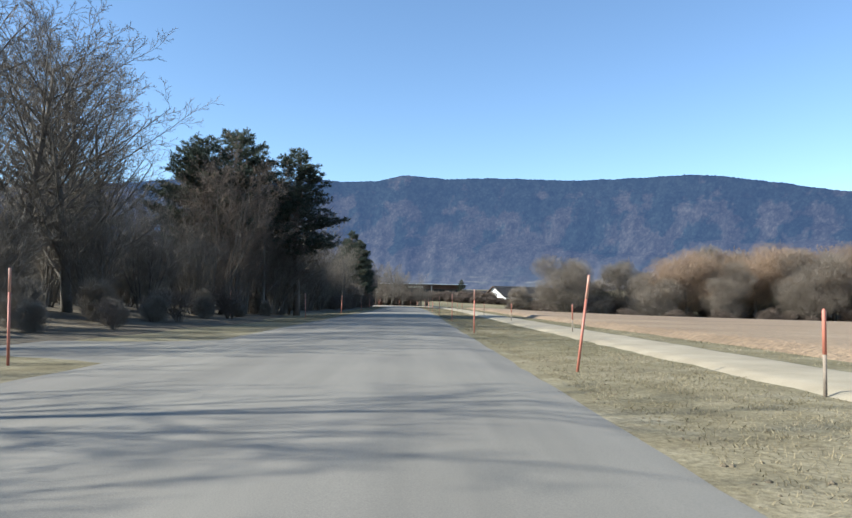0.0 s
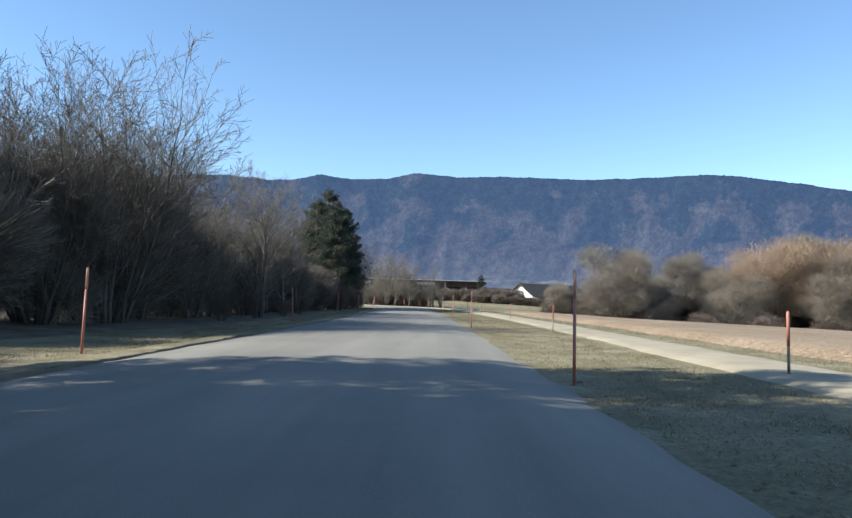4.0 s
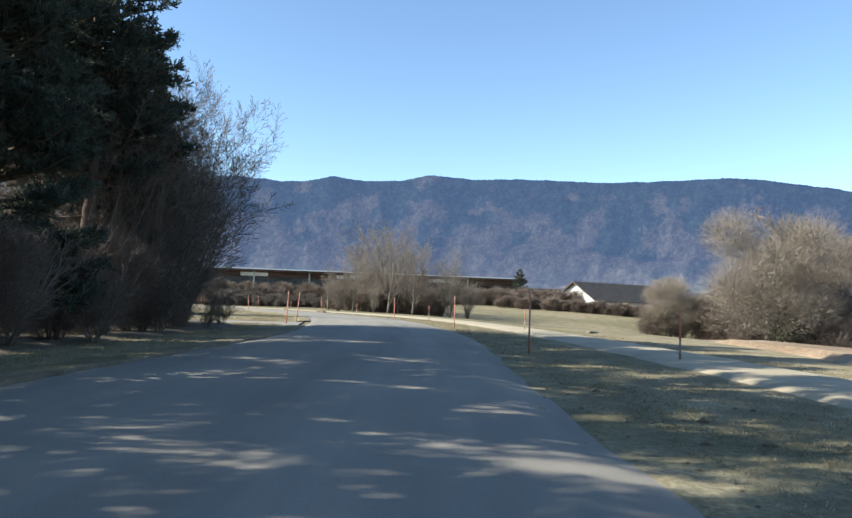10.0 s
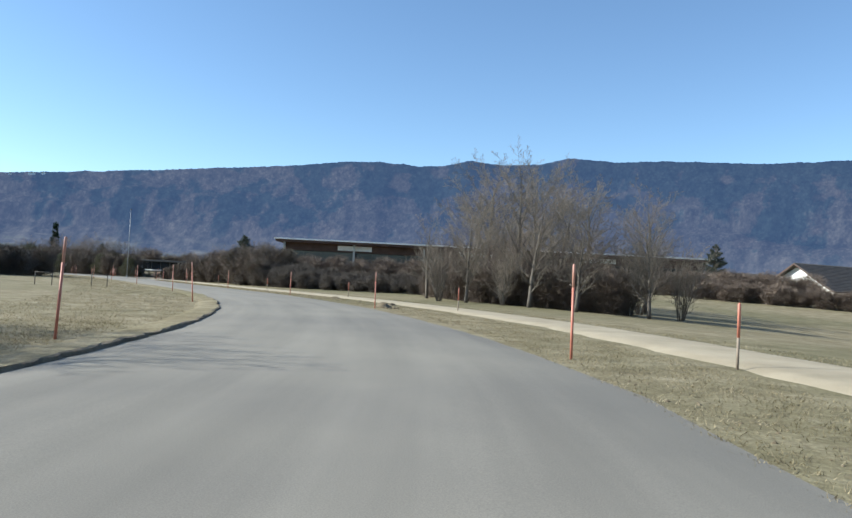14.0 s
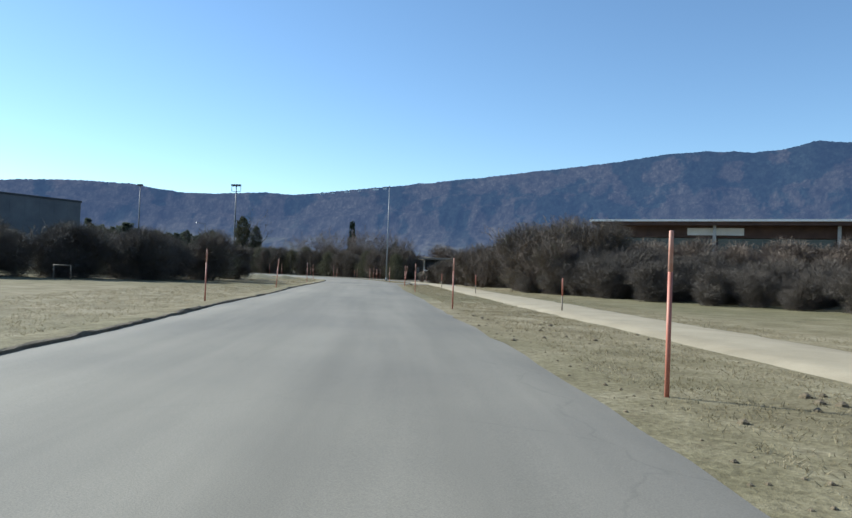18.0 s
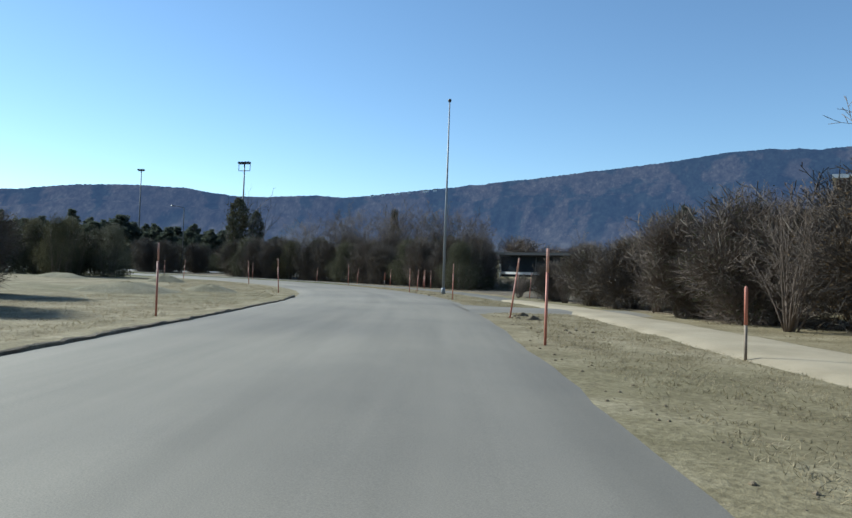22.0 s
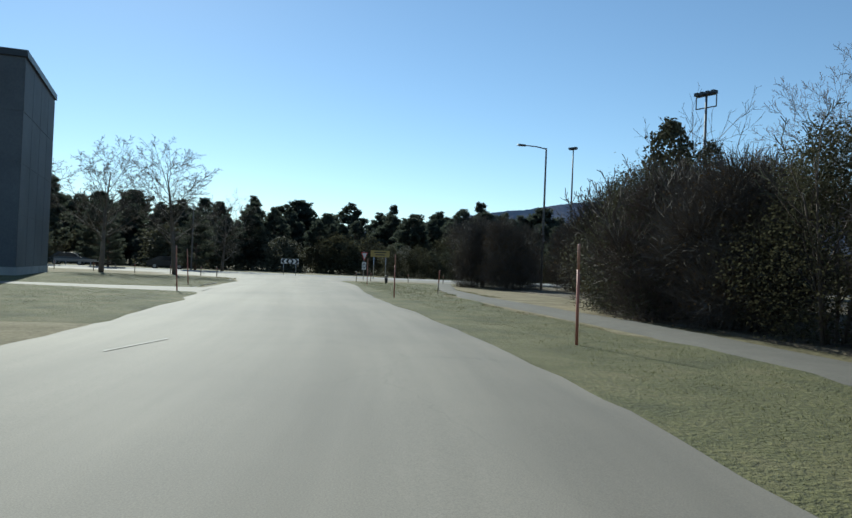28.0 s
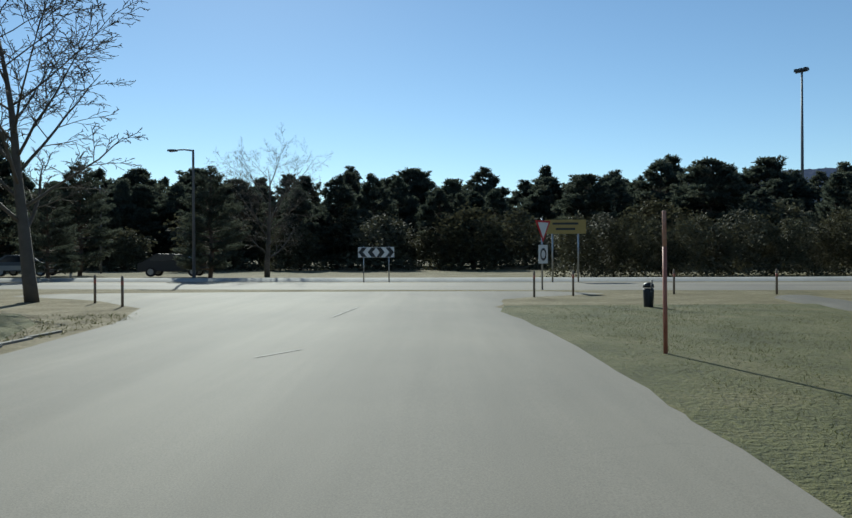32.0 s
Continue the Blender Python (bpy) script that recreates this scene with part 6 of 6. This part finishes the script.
def mound(x, y, w, l, h, turn, seed, material=SOIL_GRASS, name="earth_mound", label="low grassy earth mound on the meadow", group="mounds beside the road"):
    rng = random.Random(seed)
    sh = Shape()
    n, rings = 22, 6
    for j in range(rings + 1):
        u = j / rings
        for k in range(n):
            a = 2 * math.pi * k / n
            r = (1 - u) * (1 + 0.12 * math.sin(3 * a + seed) + 0.06 * rng.uniform(-1, 1))
            sh.v.append((w * r * math.cos(a), l * r * math.sin(a), h * math.sin(u * math.pi / 2) ** 1.3 + rng.uniform(-0.03, 0.03) * (0 < j) - 0.08))
    for j in range(rings):
        for k in range(n):
            sh.f.append((j * n + k, j * n + (k + 1) % n, (j + 1) * n + (k + 1) % n, (j + 1) * n + k))
    ob = new(name, sh.mesh(name, material, True))
    ob.matrix_world = pose(x, y, 0, 0, 0, turn)
    tagged(ob, label, "mound", group)


for i, (x, y, w, l, h, tn) in enumerate([(-136.5, 271.6, 1.8, 1.4, 0.6, 10), (-120, 267.2, 1.6, 1.3, 0.4, 20), (-118, 262.6, 2.2, 2.8, 0.5, 10), (-140.5, 266, 3, 2, 0.5, 20)]):
    mound(x, y, w, l, h, tn, i)
for i, (s, d, w, h) in enumerate([(217.6, 3.05, 0.62, 0.2), (222.8, 4.75, 0.7, 0.1), (221.6, 4.8, 0.5, 0.09), (297.6, 3.1, 0.35, 0.09), (299.4, 3.1, 0.3, 0.08), (232.4, 4.7, 0.6, 0.1)]):
    mound(*on_road(s, d), w, w * 0.55, h + 0.08, heading(s), i, SOIL, "soil_mound", "small dark mound of thrown-up soil on the verge", "soil mounds on the verge")


def plank(s, d, length, turn):
    x, y = on_road(s, d)
    ob = new("wooden_plank", Shape().box(-length / 2, length / 2, -0.11, 0.11, 0, 0.09).mesh("wooden_plank", WOOD_POLE))
    ob.matrix_world = pose(x, y, gz(x, y), 0, 2, turn)
    tagged(ob, "pale weathered plank lying on the grass", "plank")


plank(173, 11.2, 2.6, 75)


def tar_patch(s, d, w, l, seed):
    rng = random.Random(seed)
    v = []
    for k in range(12):
        a = 2 * math.pi * k / 12
        r = rng.uniform(0.6, 1.1)
        x, y = on_road(s + l * r * math.sin(a), d + w * r * math.cos(a))
        c = (d + w * r * math.cos(a) + 5.7) / 7.8
        v.append((x, y, 0.03 + 0.05 * (1 - (2 * c - 1) ** 2) + 0.006))
    sheet("tar_patch", v, [tuple(range(12))], TAR, "small dark tar patch on the asphalt", "road patch")


for i, (s, d, w, l) in enumerate([(309.1, -2.35, 0.4, 0.07), (310.2, -2.2, 0.14, 0.06)]):
    tar_patch(s, d, w, l, i)


def ridge_house(az, el, w, h):
    """A far pale house on the skyline."""
    r = 4180
    el = float(np.interp(az, [a for a, _ in SKYLINE], [e for _, e in SKYLINE])) - 0.13 - (0.4 if el < 6.01 and az < 46 else 0)
    x, y, z = CENTRE[0] - math.sin(radians(az)) * r, CENTRE[1] + math.cos(radians(az)) * r, r * math.tan(radians(el))
    ob = thing("ridge_house", pose(x, y, z, 0, 0, az), "far pale house on the mountain ridge", "house", "houses on the ridge")
    part("wall", Shape().box(-w / 2, w / 2, 0, 14, -14, h), PLASTER, ob)
    part("roof", Shape().prism([(-w / 2 - 1, h), (w / 2 + 1, h), (0, h + 5)], -1, 15), ROOF_TILE, ob)


for az, el, w, h in ((51.2, 6.0, 26, 9), (50.4, 6.1, 18, 8), (49.3, 6.2, 30, 8), (48.4, 6.35, 16, 8), (47.1, 6.5, 34, 8), (46.4, 6.55, 22, 8), (45.2, 6.0, 20, 8)):
    ridge_house(az, el, w, h)


def parked_car(x, y, turn, paint, label):
    ob = thing("parked_car", pose(x, y, gz(x, y) + 0.06, 0, 0, turn), label, "car", "cars parked beyond the junction")
    side = [(-2.1, 0.35), (2.1, 0.35), (2.15, 0.75), (1.3, 0.92), (0.75, 1.4), (-0.95, 1.45), (-1.75, 0.98), (-2.12, 0.85)]
    body = Shape().prism(side, -0.85, 0.85)
    part("body", body, paint, ob)
    for sy in (-0.862, 0.852):
        part("side_window", Shape().prism([(-1.45, 0.98), (1.05, 0.95), (0.62, 1.34), (-0.9, 1.38)], sy, sy + 0.01), GLASS, ob)
    part("windscreen", Shape().quad((1.27, -0.72, 0.95), (1.27, 0.72, 0.95), (0.8, 0.68, 1.37), (0.8, -0.68, 1.37)), GLASS, ob)
    for wx in (-1.3, 1.3):
        for sy in (-0.8, 0.8):
            wheel = part("wheel", Shape().tube([(wx, sy - 0.1, 0.31), (wx, sy + 0.1, 0.31)], [0.31, 0.31], 14), BLACK_PLASTIC, ob)
            part("rim", Shape().tube([(wx, sy - 0.108, 0.31), (wx, sy + 0.108, 0.31)], [0.19, 0.19], 10), STEEL, wheel)


for i, (x, y, tn) in enumerate([(-227, 240, 100), (-227.4, 245, 95), (-228, 250.5, 98), (-226, 262, 100), (-227, 233, 92)]):
    parked_car(x, y, tn, (DARK_METAL, SIDING, GREY_CLAD)[i % 3], "dark parked car beyond the cross road" if i % 3 != 1 else "silver parked car beyond the cross road")


def guard_rail(a, b):
    a, b = Vector((*a, 0)), Vector((*b, 0))
    L = (b - a).length
    ob = thing("guard_rail", pose(a.x, a.y, 0.1, 0, 0, math.degrees(math.atan2((b - a).y, (b - a).x))), "low pale steel guard rail behind the cross road", "guard rail")
    part("rail", Shape().prism([(0, 0.45), (L, 0.45), (L, 0.72), (0, 0.72)], -0.04, 0.04), STEEL, ob)
    n = int(L / 2.5)
    for k in range(n + 1):
        part("post", Shape().box(k * L / n - 0.05, k * L / n + 0.05, 0.05, 0.12, -0.2, 0.68), STEEL, ob)


guard_rail((-222.5, 222), (-221, 258))


def direction_sign(x, y, turn):
    ob = thing("direction_sign", pose(x, y, gz(x, y), 0, 0, turn), "yellow direction board on two grey posts", "road sign")
    for px in (-0.6, 0.6):
        part("post", Shape().tube([(px, 0.04, -0.1), (px, 0.04, 2.9)], [0.04, 0.04], 8), STEEL, ob, smooth=True)
    board = part("board", Shape().box(-0.95, 0.95, -0.02, 0.0, 2.25, 2.9), SIGN_YELLOW, ob)
    for z, w in ((2.67, 0.6), (2.42, 0.45)):
        part("lettering", Shape().box(-w, w, -0.026, -0.022, z, z + 0.1), SIGN_BLACK, board)


direction_sign(-216, 285.6, 96)

# ---- grass, soil and loose stuff ----


def grass_patch(name, s0, s1, d0, d1, per_m2, seed, tall=0.09, material=GRASS, label="short dry grass on the verge"):
    rng = np.random.default_rng(seed)
    n = int((s1 - s0) * abs(d1 - d0) * per_m2)
    s, d = rng.uniform(s0, s1, n), rng.uniform(d0, d1, n)
    clump = np.sin(s * 1.7 + 2 * np.sin(d * 2.1)) + np.sin(d * 3.3 + s * 0.6) + rng.normal(0, 0.8, n)
    keep = clump > -1.1
    s, d = s[keep], d[keep]
    n = len(s)
    x0, y0 = np.interp(s, ROAD_S, ROAD_XY[:, 0]), np.interp(s, ROAD_S, ROAD_XY[:, 1])
    tx, ty = np.interp(s, ROAD_S, _ahead[:, 0]), np.interp(s, ROAD_S, _ahead[:, 1])
    x, y = x0 + d * ty, y0 - d * tx
    z = ground_z(x, y)
    blades = 5
    X = np.repeat(x, blades) + rng.normal(0, 0.07, n * blades)
    Y = np.repeat(y, blades) + rng.normal(0, 0.05, n * blades)
    Z = np.repeat(z, blades) - 0.01
    a = rng.uniform(0, 2 * np.pi, n * blades)
    h = tall * rng.uniform(0.4, 1.5, n * blades)
    w = 0.006 * rng.uniform(0.7, 1.6, n * blades)
    lean = rng.normal(0, 0.9, (2, n * blades)) * h
    v = np.empty((n * blades, 3, 3))
    v[:, 0] = np.c_[X - w * np.cos(a), Y - w * np.sin(a), Z]
    v[:, 1] = np.c_[X + w * np.cos(a), Y + w * np.sin(a), Z]
    v[:, 2] = np.c_[X + lean[0], Y + lean[1], Z + h]
    me = bpy.data.meshes.new(name)
    m = n * blades
    me.vertices.add(3 * m)
    me.vertices.foreach_set("co", v.ravel())
    me.loops.add(3 * m)
    me.loops.foreach_set("vertex_index", np.arange(3 * m, dtype=np.int32))
    me.polygons.add(m)
    me.polygons.foreach_set("loop_start", np.arange(0, 3 * m, 3, dtype=np.int32))
    me.update(calc_edges=True)
    me.materials.append(material)
    tagged(new(name, me), label, "grass", "", "stuff")


grass_patch("verge_grass", -8, 150, 2.35, 5.6, 70, 1, 0.04)
grass_patch("verge_grass", 150, 312, 2.4, 5.3, 70, 2, 0.04)
grass_patch("verge_grass", 312, 342, 2.6, 5.3, 60, 3, 0.035)
grass_patch("lawn_grass", 342, 398, 2.6, 5.3, 60, 9, 0.06, LAWN_GRASS, "short green winter grass on the lawn")
grass_patch("verge_grass", 40, 200, -8.4, -6.1, 50, 4, 0.05)
grass_patch("meadow_grass", 170, 345, -12, -5.8, 26, 5, 0.045)
grass_patch("lawn_grass", 358, 398, -14, -6.0, 34, 6, 0.06, LAWN_GRASS, "short green winter grass on the lawn")
grass_patch("lawn_grass", 377, 400, 2.3, 8.0, 50, 8, 0.06, LAWN_GRASS, "short green winter grass on the lawn")
grass_patch("verge_grass", 0, 300, 8.4, 10.2, 20, 7, 0.06)


def clods(name, spots, seed, material, label):
    rng = random.Random(seed)
    sh = Shape()
    for s, d, spread, count, size in spots:
        for _ in range(count):
            x, y = on_road(s + rng.gauss(0, spread), d + rng.gauss(0, spread * 0.4))
            r = size * rng.uniform(0.4, 1.3)
            z = -0.02
            sh.tube([(x, y, z - 0.02), (x + r * 0.2, y, z + r * 0.22), (x, y + r * 0.2, z + r * 0.5)], [r, r * 0.95, r * 0.45], 6)
    ob = new(name, sh.mesh(name, material))
    tagged(ob, label, "soil clods", "", "stuff")


clods("soil_clods", [(217, 3.1, 0.5, 26, 0.09), (229, 3.0, 2.5, 24, 0.06), (236, 4.6, 0.8, 14, 0.06), (245, 3.0, 2.0, 24, 0.06), (294, 3.0, 1.2, 16, 0.045), (168, 3.6, 2.0, 24, 0.07), (140, 3.0, 3.0, 26, 0.06), (298.4, 2.9, 0.5, 10, 0.07), (319, 3.2, 2, 18, 0.06)],
      5, SOIL, "dark clods of earth thrown up on the verge")
CRUMBS = [(s, float(np.interp(s, [0, 60, 90, 145, 163, 190, 207, 300, 313, 342, 354, 378], [2.5, 2.5, 2.2, 2.2, 2.95, 3.05, 2.25, 2.2, 2.75, 3.0, 2.5, 2.1])), 0.55, 5, 0.014 + 0.014 * (s * 7 % 11) / 11) for s in range(4, 380, 1)]
clods("edge_crumbs", CRUMBS, 6, SOIL, "small crumbs of soil along the road's edge")
